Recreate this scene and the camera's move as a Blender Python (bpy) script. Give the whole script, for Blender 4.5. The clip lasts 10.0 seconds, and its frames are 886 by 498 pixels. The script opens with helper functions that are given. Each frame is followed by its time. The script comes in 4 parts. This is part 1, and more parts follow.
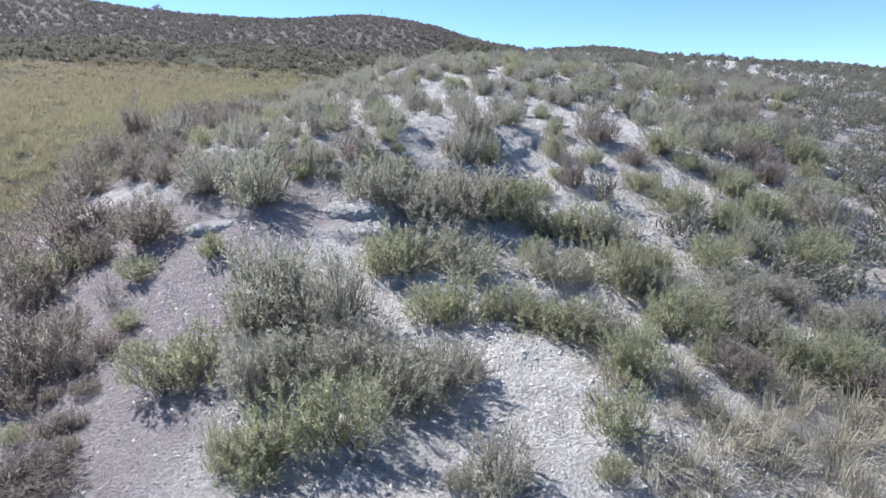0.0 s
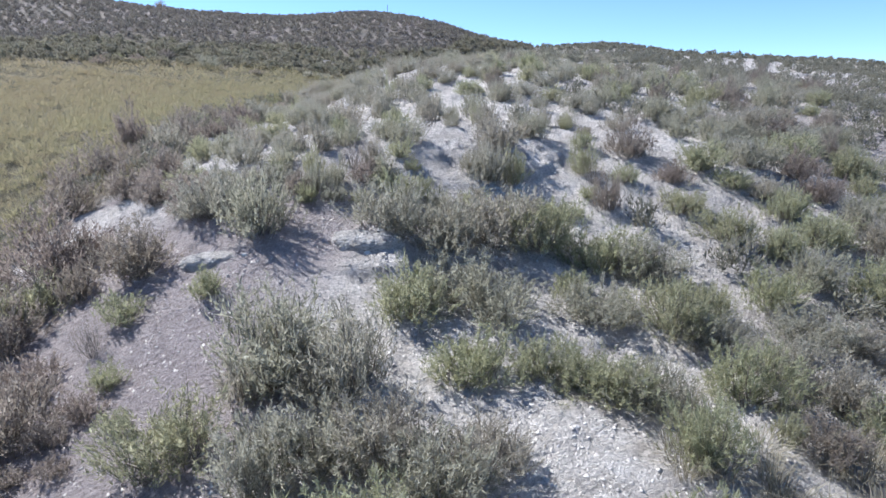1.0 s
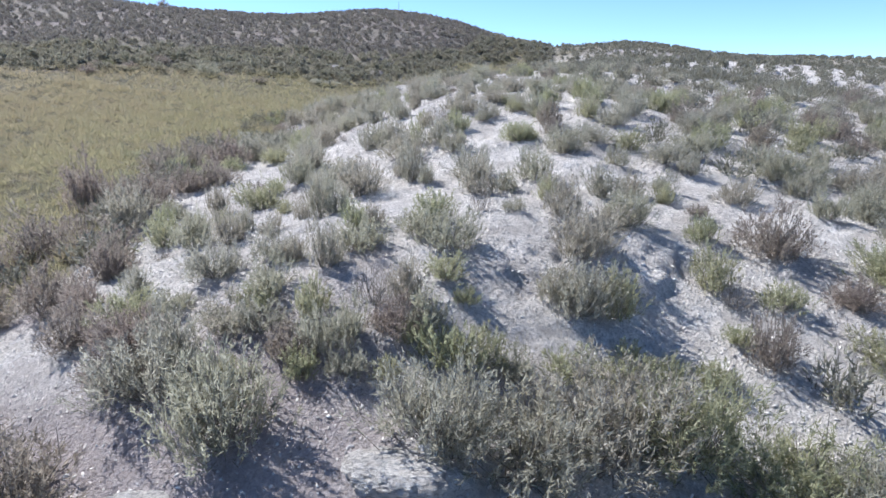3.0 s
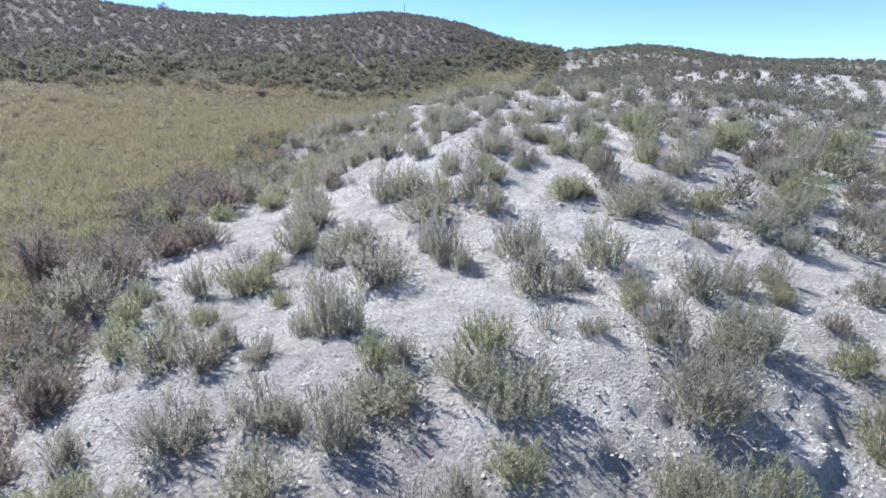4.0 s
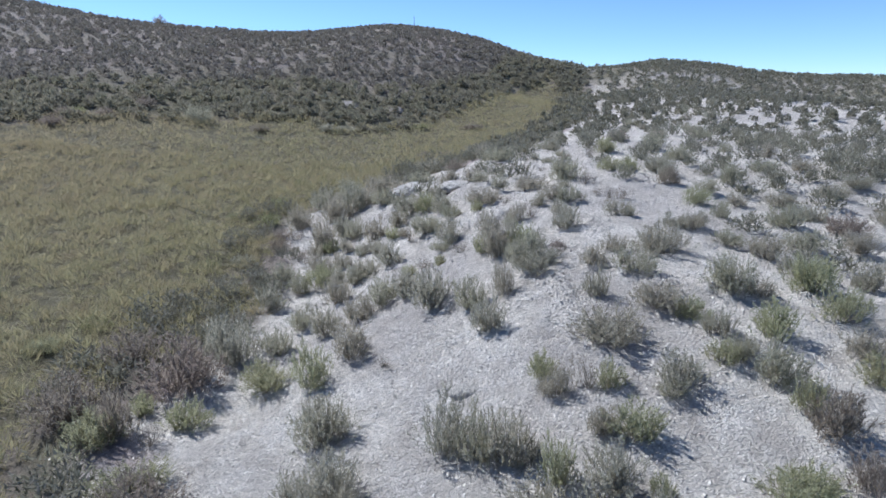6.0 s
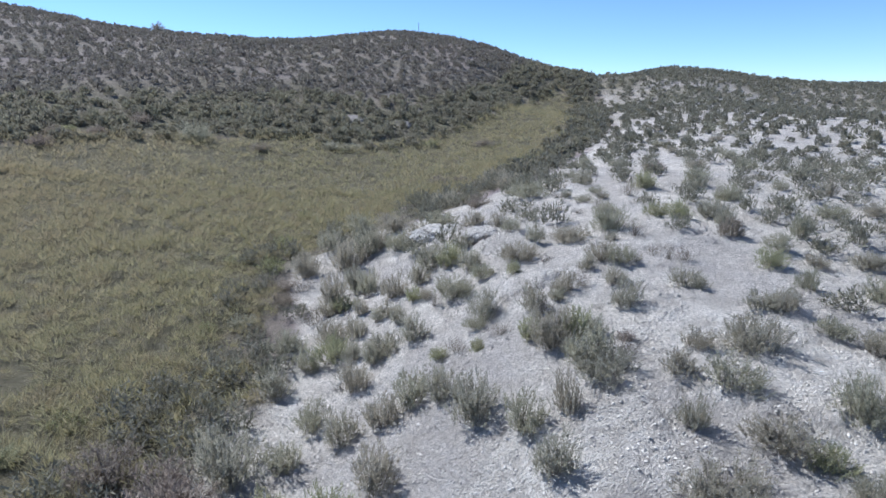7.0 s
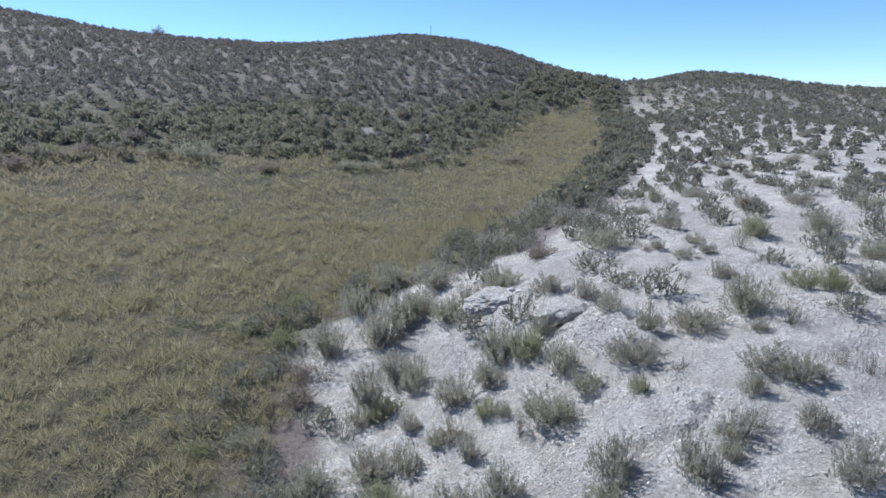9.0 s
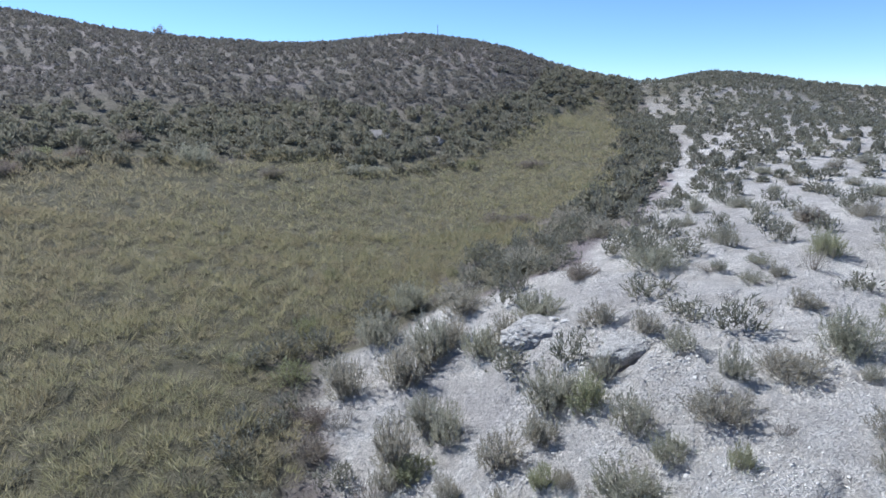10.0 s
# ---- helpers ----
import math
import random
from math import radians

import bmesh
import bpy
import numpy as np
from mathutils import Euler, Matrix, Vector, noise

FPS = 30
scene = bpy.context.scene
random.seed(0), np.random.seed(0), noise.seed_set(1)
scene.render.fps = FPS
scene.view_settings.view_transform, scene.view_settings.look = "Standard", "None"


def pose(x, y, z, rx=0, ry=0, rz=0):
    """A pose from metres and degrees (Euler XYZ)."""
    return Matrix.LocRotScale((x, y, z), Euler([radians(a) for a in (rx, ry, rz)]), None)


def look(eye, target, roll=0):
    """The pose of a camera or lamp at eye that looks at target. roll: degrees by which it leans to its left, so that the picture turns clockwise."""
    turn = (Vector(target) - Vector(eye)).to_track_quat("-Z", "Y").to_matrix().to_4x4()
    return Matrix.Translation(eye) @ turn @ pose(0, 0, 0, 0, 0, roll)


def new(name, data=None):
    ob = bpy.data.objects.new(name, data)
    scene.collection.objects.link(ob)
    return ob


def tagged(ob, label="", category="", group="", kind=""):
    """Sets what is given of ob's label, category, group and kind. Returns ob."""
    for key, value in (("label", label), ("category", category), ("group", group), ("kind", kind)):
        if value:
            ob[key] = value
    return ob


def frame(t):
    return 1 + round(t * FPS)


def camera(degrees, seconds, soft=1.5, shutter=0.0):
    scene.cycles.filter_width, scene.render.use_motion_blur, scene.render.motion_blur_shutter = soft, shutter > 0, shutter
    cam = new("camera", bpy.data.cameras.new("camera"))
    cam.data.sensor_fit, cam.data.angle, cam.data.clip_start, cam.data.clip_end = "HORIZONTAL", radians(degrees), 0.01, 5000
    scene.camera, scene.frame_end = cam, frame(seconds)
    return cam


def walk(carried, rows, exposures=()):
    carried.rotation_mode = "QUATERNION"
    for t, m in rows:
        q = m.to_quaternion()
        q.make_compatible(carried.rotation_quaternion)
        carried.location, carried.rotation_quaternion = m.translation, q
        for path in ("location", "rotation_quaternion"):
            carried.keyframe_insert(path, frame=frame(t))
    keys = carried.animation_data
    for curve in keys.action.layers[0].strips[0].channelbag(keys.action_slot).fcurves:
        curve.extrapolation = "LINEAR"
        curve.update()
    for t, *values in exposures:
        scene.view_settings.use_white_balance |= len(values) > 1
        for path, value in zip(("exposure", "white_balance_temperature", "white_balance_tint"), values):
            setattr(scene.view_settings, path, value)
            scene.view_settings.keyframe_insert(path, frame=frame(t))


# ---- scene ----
# ---- camera ----
cam = camera(72.0, 10.0, soft=1.5)
# seconds, x, y, z, and the three turns in degrees
ROWS = [
    (0.0, 0.000, 0.000, 3.900, 77.00, -0.00, 0.00),
    (0.5, -0.119, 0.457, 4.111, 76.80, 0.01, 0.20),
    (1.0, -0.266, 1.159, 4.202, 76.59, 0.09, 0.42),
    (1.5, -0.392, 1.954, 4.319, 76.49, 0.13, 0.59),
    (2.0, -0.542, 2.969, 4.574, 76.30, 0.21, 0.84),
    (3.5, -1.247, 6.487, 5.668, 76.06, 0.21, 1.40),
    (4.0, -1.526, 7.825, 6.067, 76.04, 0.30, 1.55),
    (4.5, -1.784, 9.078, 6.557, 76.06, 0.33, 1.68),
    (5.0, -2.088, 10.461, 7.130, 76.08, 0.32, 1.81),
    (5.5, -2.405, 11.749, 7.600, 76.13, 0.32, 1.85),
    (6.0, -2.782, 13.086, 8.062, 76.24, 0.36, 1.89),
    (7.5, -3.821, 16.409, 9.224, 76.49, 0.38, 2.00),
    (8.0, -4.181, 17.474, 9.425, 76.62, 0.42, 2.09),
    (8.5, -4.502, 18.421, 9.466, 76.57, 0.41, 2.20),
    (9.0, -4.860, 19.403, 9.443, 76.61, 0.49, 2.29),
    (9.5, -5.173, 20.253, 9.447, 76.62, 0.52, 2.35),
    (10.0, -5.501, 21.143, 9.468, 76.67, 0.54, 2.53),
]
walk(cam, [(t, pose(x, y, z, rx, ry, rz)) for t, x, y, z, rx, ry, rz in ROWS], exposures=[(0.0, 0.92, 5760, 10.5), (2.0, 0.9, 5760, 10.5), (3.5, 1.03, 5810, 10.5), (4.5, 0.7, 5720, 9.5), (5.5, 0.5, 5670, 8.5), (7.5, 0.54, 5630, 7.8), (10.0, 0.54, 5580, 7.3)])

# ---- sky and sun ----
SUN_HEIGHT, SUN_FROM = 47.0, 56.0  # degrees: above the horizon, and from straight ahead towards the left
world = bpy.data.worlds.new("sky")
scene.world = world
world.use_nodes = True
wt = world.node_tree
sky = wt.nodes.new("ShaderNodeTexSky")
sky.sky_type, sky.sun_disc = "NISHITA", False
sky.sun_elevation, sky.sun_rotation = radians(SUN_HEIGHT), radians(-SUN_FROM)
sky.altitude, sky.air_density, sky.dust_density, sky.ozone_density = 2500, 0.85, 0.15, 4.5
wt.links.new(sky.outputs[0], wt.nodes["Background"].inputs[0])
wt.nodes["Background"].inputs[1].default_value = 0.116
sun = new("sun", bpy.data.lights.new("sun", "SUN"))
sun.data.energy, sun.data.angle, sun.data.color = 5.0, radians(0.53), (1.0, 0.96, 0.9)
az = radians(SUN_FROM)
sun_way = Vector((-math.sin(az) * math.cos(radians(SUN_HEIGHT)), math.cos(az) * math.cos(radians(SUN_HEIGHT)), math.sin(radians(SUN_HEIGHT))))
sun.matrix_world = look(sun_way * 50, (0, 0, 0))


# ---- materials ----
class Nodes:
    """A small shorthand for building node materials."""

    def __init__(self, name):
        self.mat = bpy.data.materials.new(name)
        self.mat.use_nodes = True
        self.tree = self.mat.node_tree
        self.bsdf = self.tree.nodes["Principled BSDF"]
        self.coord = self.add("ShaderNodeTexCoord").outputs["Object"]

    def add(self, kind, **given):
        node = self.tree.nodes.new(kind)
        for key, value in given.items():
            node.inputs[key].default_value = value
        return node

    def link(self, a, b):
        self.tree.links.new(a, b)

    def noise(self, scale, detail=4.0, rough=0.55, coord=None):
        node = self.add("ShaderNodeTexNoise", Scale=scale, Detail=detail, Roughness=rough)
        self.link(coord or self.coord, node.inputs["Vector"])
        return node.outputs["Fac"]

    def ramp(self, value, stops):
        node = self.add("ShaderNodeValToRGB")
        self.link(value, node.inputs[0])
        e = node.color_ramp.elements
        while len(e) < len(stops):
            e.new(0.5)
        for el, (at, c) in zip(e, stops):
            el.position, el.color = at, (*c, 1) if len(c) == 3 else c
        return node.outputs["Color"]

    def mix(self, fac, a, b, blend="MIX"):
        node = self.add("ShaderNodeMix")
        node.data_type, node.blend_type = "RGBA", blend
        for value, sock in ((fac, node.inputs[0]), (a, node.inputs[6]), (b, node.inputs[7])):
            if isinstance(value, (int, float)):
                sock.default_value = value
            elif isinstance(value, tuple):
                sock.default_value = (*value, 1)
            else:
                self.link(value, sock)
        return node.outputs[2]

    def math(self, op, a, b=0.0):
        node = self.add("ShaderNodeMath")
        node.operation = op
        for value, sock in ((a, node.inputs[0]), (b, node.inputs[1])):
            if isinstance(value, (int, float)):
                sock.default_value = value
            else:
                self.link(value, sock)
        return node.outputs[0]

    def attribute(self, name):
        node = self.add("ShaderNodeAttribute")
        node.attribute_name = name
        return node.outputs["Fac"]

    def done(self, colour, rough=0.9, bump=None, depth=0.02, strength=0.6, specular=0.2):
        self.link(colour, self.bsdf.inputs["Base Color"])
        self.bsdf.inputs["Roughness"].default_value = rough
        self.bsdf.inputs["Specular IOR Level"].default_value = specular
        if bump is not None:
            node = self.add("ShaderNodeBump", Strength=strength, Distance=depth)
            self.link(bump, node.inputs["Height"])
            self.link(node.outputs[0], self.bsdf.inputs["Normal"])
        return self.mat


def ground_material():
    n = Nodes("chalky_ground")
    big, mid, fine, grit = n.noise(0.35, 5), n.noise(2.2, 6, 0.6), n.noise(15.0, 6, 0.7), n.noise(60.0, 5, 0.75)
    chalk = n.ramp(mid, [(0.36, (0.62, 0.56, 0.50)), (0.5, (0.76, 0.70, 0.635)), (0.64, (0.87, 0.81, 0.745))])
    chalk = n.mix(n.ramp(big, [(0.42, (0, 0, 0)), (0.66, (0.6, 0.6, 0.6))]), chalk, (0.50, 0.455, 0.43))
    soil = n.ramp(fine, [(0.3, (0.310, 0.250, 0.240)), (0.55, (0.430, 0.360, 0.350)), (0.75, (0.580, 0.505, 0.490))])
    turf = n.ramp(mid, [(0.3, (0.150, 0.130, 0.092)), (0.5, (0.215, 0.188, 0.132)), (0.7, (0.290, 0.255, 0.185))])
    turf = n.mix(n.ramp(fine, [(0.35, (0, 0, 0)), (0.65, (0.8, 0.8, 0.8))]), turf, (0.150, 0.138, 0.088))
    # loose grit and crumbs at three sizes, their gaps' shade put into the colour
    crumb, gritty, coarse = n.noise(26.0, 8, 0.72), n.noise(75.0, 5, 0.8), n.noise(9.0, 6, 0.65)
    tone = n.ramp(crumb, [(0.36, (0.45, 0.435, 0.42)), (0.45, (0.88, 0.875, 0.87)), (0.54, (1.04, 1.04, 1.04)), (0.64, (1.32, 1.32, 1.33))])
    tone = n.mix(1.0, tone, n.ramp(gritty, [(0.36, (0.72, 0.71, 0.70)), (0.5, (1.0, 1.0, 1.0)), (0.66, (1.18, 1.18, 1.18))]), "MULTIPLY")
    tone = n.mix(1.0, tone, n.ramp(coarse, [(0.34, (0.84, 0.83, 0.825)), (0.6, (1.08, 1.08, 1.08))]), "MULTIPLY")
    tone = n.mix(n.ramp(n.noise(1.1, 4, 0.6), [(0.34, (0.45, 0.45, 0.45)), (0.6, (1, 1, 1))]), (1.0, 1.0, 1.0), tone)
    chalk = n.mix(1.0, chalk, tone, "MULTIPLY")
    soil = n.mix(0.8, soil, tone, "MULTIPLY")
    colour = n.mix(n.attribute("chalk"), soil, chalk)
    colour = n.mix(n.attribute("turf"), colour, turf)
    lump = n.add("ShaderNodeTexVoronoi", Scale=30.0, Randomness=1.0)
    n.link(n.mix(0.1, n.coord, n.add("ShaderNodeTexNoise", Scale=11.0, Detail=4.0).outputs["Color"]), lump.inputs["Vector"])
    height = n.math("ADD", n.math("MULTIPLY", crumb, 0.9), n.math("MULTIPLY", gritty, 0.3))
    height = n.math("ADD", height, n.math("ADD", n.math("MULTIPLY", coarse, 0.8), n.math("MULTIPLY", lump.outputs["Distance"], -0.16)))
    return n.done(colour, 0.95, height, 0.16, 1.0, 0.1)


def rock_material():
    n = Nodes("chalk_stone")
    isl = n.add("ShaderNodeNewGeometry").outputs["Random Per Island"]
    c = n.ramp(isl, [(0.0, (0.42, 0.38, 0.35)), (0.4, (0.55, 0.505, 0.46)), (1.0, (0.69, 0.645, 0.59))])
    c = n.mix(n.ramp(n.noise(30.0), [(0.35, (0, 0, 0)), (0.7, (0.6, 0.6, 0.6))]), c, (0.38, 0.34, 0.3))
    return n.done(c, 0.95, n.noise(60.0), 0.01, 0.6, 0.1)


def leaf_material(name, stops, tint=0.35, by_object=True, glow=0.6, patch=0.5, tones=None, drift=None):
    """Foliage: colour from leaf to leaf, and from shrub to shrub."""
    n = Nodes(name)
    isl = n.add("ShaderNodeNewGeometry").outputs["Random Per Island"]
    c = n.ramp(isl, stops)
    if by_object:
        pick = n.add("ShaderNodeObjectInfo").outputs["Random"]
    else:
        pick = n.noise(patch, 5.0, 0.7)
    c = n.mix(tint, c, n.ramp(pick, tones or [(0.2, (0.27, 0.23, 0.18)), (0.45, (0.235, 0.235, 0.155)), (0.62, (0.255, 0.265, 0.145)), (0.85, (0.25, 0.25, 0.195))]))
    if drift:
        x0, x1, other = drift
        apart = n.add("ShaderNodeSeparateXYZ")
        n.link(n.coord, apart.inputs[0])
        east = n.math("ADD", apart.outputs[0], n.math("MULTIPLY", n.noise(0.12, 3.0), 14.0))
        c = n.mix(n.math("MULTIPLY", n.math("MINIMUM", n.math("MAXIMUM", n.math("DIVIDE", n.math("SUBTRACT", x1 + 7.0, east), x1 - x0), 0.0), 1.0), 0.38), c, other)
    n.done(c, 0.75, specular=0.15)
    light = n.add("ShaderNodeBsdfTranslucent")
    n.link(c, light.inputs[0])
    both = n.add("ShaderNodeMixShader", Fac=glow)
    n.link(n.bsdf.outputs[0], both.inputs[1])
    n.link(light.outputs[0], both.inputs[2])
    n.link(both.outputs[0], n.tree.nodes["Material Output"].inputs[0])
    return n.mat


def twig_material():
    n = Nodes("grey_bark")
    c = n.ramp(n.noise(14.0), [(0.3, (0.15, 0.125, 0.10)), (0.6, (0.25, 0.22, 0.185)), (0.8, (0.36, 0.33, 0.29))])
    return n.done(c, 0.9, n.noise(80.0), 0.004, 0.5, 0.1)


def grey_rock_material():
    n = Nodes("weathered_rock")
    c = n.ramp(n.noise(3.0, 6), [(0.3, (0.17, 0.15, 0.135)), (0.55, (0.27, 0.245, 0.225)), (0.75, (0.36, 0.33, 0.305))])
    return n.done(c, 0.95, n.noise(8.0, 6), 0.1, 0.8, 0.1)


def ledge_material():
    n = Nodes("crumbling_chalk")
    c = n.ramp(n.noise(5.0, 6, 0.65), [(0.32, (0.50, 0.45, 0.40)), (0.5, (0.66, 0.61, 0.555)), (0.68, (0.80, 0.75, 0.69))])
    c = n.mix(1.0, c, n.ramp(n.noise(24.0, 6, 0.75), [(0.36, (0.55, 0.53, 0.51)), (0.5, (1.0, 1.0, 1.0)), (0.64, (1.15, 1.15, 1.15))]), "MULTIPLY")
    return n.done(c, 0.95, n.noise(30.0, 7, 0.75), 0.1, 1.0, 0.1)


LEDGE = ledge_material()
GROUND, STONE, BARK, GREY_ROCK = ground_material(), rock_material(), twig_material(), grey_rock_material()
LEAF_GREY = leaf_material("grey_green_leaf", [(0.0, (0.276, 0.248, 0.206)), (0.35, (0.390, 0.365, 0.289)), (0.7, (0.490, 0.456, 0.366)), (1.0, (0.610, 0.565, 0.480))])
LEAF_GREEN = leaf_material("green_leaf", [(0.0, (0.240, 0.231, 0.137)), (0.4, (0.354, 0.355, 0.214)), (0.75, (0.456, 0.448, 0.273)), (1.0, (0.557, 0.529, 0.370))], 0.2)
LEAF_BROWN = leaf_material("brown_leaf", [(0.0, (0.194, 0.149, 0.133)), (0.4, (0.284, 0.230, 0.202)), (0.8, (0.362, 0.305, 0.257)), (1.0, (0.452, 0.392, 0.333))], 0.2)
LEAF_YELLOW = leaf_material("yellow_leaf", [(0.0, (0.150, 0.146, 0.065)), (0.5, (0.282, 0.283, 0.140)), (1.0, (0.451, 0.439, 0.281))], 0.1)
LEAF_FAR = leaf_material("far_leaf", [(0.0, (0.133, 0.108, 0.111)), (0.4, (0.187, 0.158, 0.155)), (0.8, (0.240, 0.207, 0.195)), (1.0, (0.312, 0.260, 0.253))], 0.3, False, 0.4)
LEAF_FLANK = leaf_material("flank_leaf", [(0.0, (0.143, 0.129, 0.109)), (0.35, (0.211, 0.200, 0.154)), (0.7, (0.277, 0.256, 0.197)), (1.0, (0.354, 0.318, 0.280))], 0.2, False, 0.35)
LEAF_FOOT = leaf_material("hill_foot_leaf", [(0.0, (0.178, 0.151, 0.126)), (0.4, (0.255, 0.222, 0.178)), (0.8, (0.330, 0.284, 0.221)), (1.0, (0.425, 0.356, 0.294))], 0.42, False, 0.4, 0.8)
GRASS_TONES = [(0.32, (0.170, 0.135, 0.095)), (0.44, (0.330, 0.285, 0.170)), (0.54, (0.245, 0.245, 0.120)), (0.66, (0.520, 0.450, 0.285))]
GRASS = leaf_material("field_grass", [(0.0, (0.351, 0.291, 0.180)), (0.4, (0.426, 0.359, 0.218)), (0.75, (0.480, 0.412, 0.255)), (1.0, (0.546, 0.470, 0.305))], 0.6, False, 0.5, 1.3, GRASS_TONES, (-24.0, -11.0, (0.410, 0.321, 0.215)))
STRAW = leaf_material("dry_grass", [(0.0, (0.201, 0.172, 0.133)), (0.5, (0.319, 0.281, 0.211)), (1.0, (0.449, 0.396, 0.313))], 0.15, False, 0.35)

# ---- the lie of the land ----
# mounds and hollows: middle x, y, height, two half widths, turn
MOUNDS = [
    (1.31, 12.56, 1.378, 6.38, 3.13, 0.068),
    (-0.53, 26.58, 2.292, 7.97, 14.93, -0.139),
    (21.13, 46.83, 4.048, 18.91, 21.29, -0.254),
    (-11.75, 110.70, 9.302, 25.01, 41.49, 0.071),
    (23.66, 96.18, 4.557, 13.09, 30.49, -0.459),
    (-68.09, 96.58, 10.158, 42.64, 33.38, -0.676),
    (-30.06, 55.47, 1.187, 8.00, 15.36, 0.071),
    (-6.08, 25.77, -0.970, 2.91, 8.11, 0.194),
    (-10.53, 9.18, -2.316, 8.86, 4.39, -1.028),
    (1.68, 11.67, -0.919, 2.70, 3.17, -0.506),
    (0.05, 59.24, -1.487, 8.00, 11.98, -0.565),
    (48.73, 91.27, 5.335, 18.88, 31.52, -0.022),
    (5.07, 19.18, 1.128, 8.05, 5.64, -0.280),
    (11.40, 26.14, 1.491, 5.78, 12.16, 0.510),
    (-5.17, 45.24, -0.553, 8.00, 8.65, 0.145),
    (5.65, 74.76, -2.525, 8.00, 8.00, -0.000),
    (-23.08, 100.13, -1.155, 9.48, 15.68, 0.101),
    (12.83, 96.75, -1.924, 6.00, 10.41, 0.041),
    (-70.0, 96.0, 1.1, 13.0, 22.0, 0.0),
    (0.0, 101.0, 0.5, 6.0, 14.0, 0.0),
    (60.0, 84.0, 1.2, 9.0, 16.0, 0.0),
]
BASE = (0.4981, -0.05221, 0.07283)


def land(x, y):
    """The height of the smooth ground."""
    yb = np.maximum(y - 18.0 * np.logaddexp(0, (y - 114.0) / 12.0), -90.0)
    z = BASE[0] + BASE[1] * 135.0 * np.tanh(x / 135.0) + BASE[2] * yb
    for mx, my, h, rx, ry, turn in MOUNDS:
        c, s, dx, dy = math.cos(turn), math.sin(turn), x - mx, y - my
        z = z + h * np.exp(-(((c * dx + s * dy) / rx) ** 2) - ((c * dy - s * dx) / ry) ** 2)
    return z


LATTICE = np.random.RandomState(5).rand(256, 256)


def smooth_noise(x, y):
    """Value noise from 0 to 1."""
    xi, yi = np.floor(x).astype(int), np.floor(y).astype(int)
    u, v = x - xi, y - yi
    u, v = u * u * (3 - 2 * u), v * v * (3 - 2 * v)
    a, b = LATTICE[xi % 256, yi % 256], LATTICE[(xi + 1) % 256, yi % 256]
    c, d = LATTICE[xi % 256, (yi + 1) % 256], LATTICE[(xi + 1) % 256, (yi + 1) % 256]
    return (a * (1 - u) + b * u) * (1 - v) + (c * (1 - u) + d * u) * v


def rough_noise(x, y, octaves=3):
    total, size, amp = 0.0, 1.0, 1.0
    for k in range(octaves):
        total = total + amp * (smooth_noise(x * size + 17.3 * k, y * size + 9.1 * k) - 0.5)
        size, amp = size * 2.03, amp * 0.5
    return total


def step(a, b, v):
    v = np.clip((v - a) / (b - a), 0, 1)
    return v * v * (3 - 2 * v)


# the foot of the chalk spur, along which the field ends: y and x
FOOT_Y = (-45, 6, 12, 14.5, 20.9, 24, 26.5, 29.2, 31, 32.9, 33.4, 34, 34.7, 35.2, 35.8, 38.2, 39.4, 46, 50, 54, 63, 78, 120)
FOOT_X = (-14, -11, -8.5, -7.2, -8.1, -8.0, -7.4, -7.8, -8.4, -8.5, -7.6, -7.0, -6.3, -4.9, -3.4, -2.6, -1.0, 1.8, 3.5, 5.1, 7.2, 9.6, 13)
# the foot of the far hill, where the field ends: x and y
HILL_X = (-135, -60, -33, -24.8, -18.8, -13.5, -10.5, -6, -2.2, 2.2, 6)
HILL_Y = (33, 37.5, 41.2, 46.5, 50.7, 52.8, 51.3, 54.9, 63, 75, 81)


def chalk_here(x, y):
    """1 on the bare chalk spur, 0 elsewhere."""
    n = rough_noise(x * 0.6, y * 0.6)
    edge = step(-0.1, 0.7, x - np.interp(y, FOOT_Y, FOOT_X) + 1.6 * n)
    scrub = 1 - 0.55 * step(5.0, 10.0, x - 0.3 * (y - 12) + 3 * n) * (1 - step(30, 40, y))
    bank = 1 - 0.75 * step(-1.2, -2.6, x + n) * step(13.0, 10.0, y + 2 * n)
    return edge * bank * scrub * (1 - 0.2 * step(42, 62, y) - 0.25 * step(70, 95, y)) * step(-4.0, 2.5, y + 3 * n)


def field_here(x, y):
    """1 in the grassy field, 0 elsewhere."""
    n = rough_noise(x * 0.4 + 40, y * 0.4)
    right = np.interp(y, FOOT_Y, FOOT_X) + 0.2 - 2.1 * step(33, 37, y)
    return step(0.0, 1.3, right - x + 2.0 * n) * step(0.0, 2.4, np.interp(x, HILL_X, HILL_Y) + 1.5 - y + 2.2 * n) * step(10.5, 14.0, y + 0.25 * (-x - 7) + 1.5 * n)


def crusts(x, y):
    """1 where the chalk breaks up into lumps."""
    return step(0.1, 0.26, rough_noise(x * 0.55 + 60, y * 0.55))


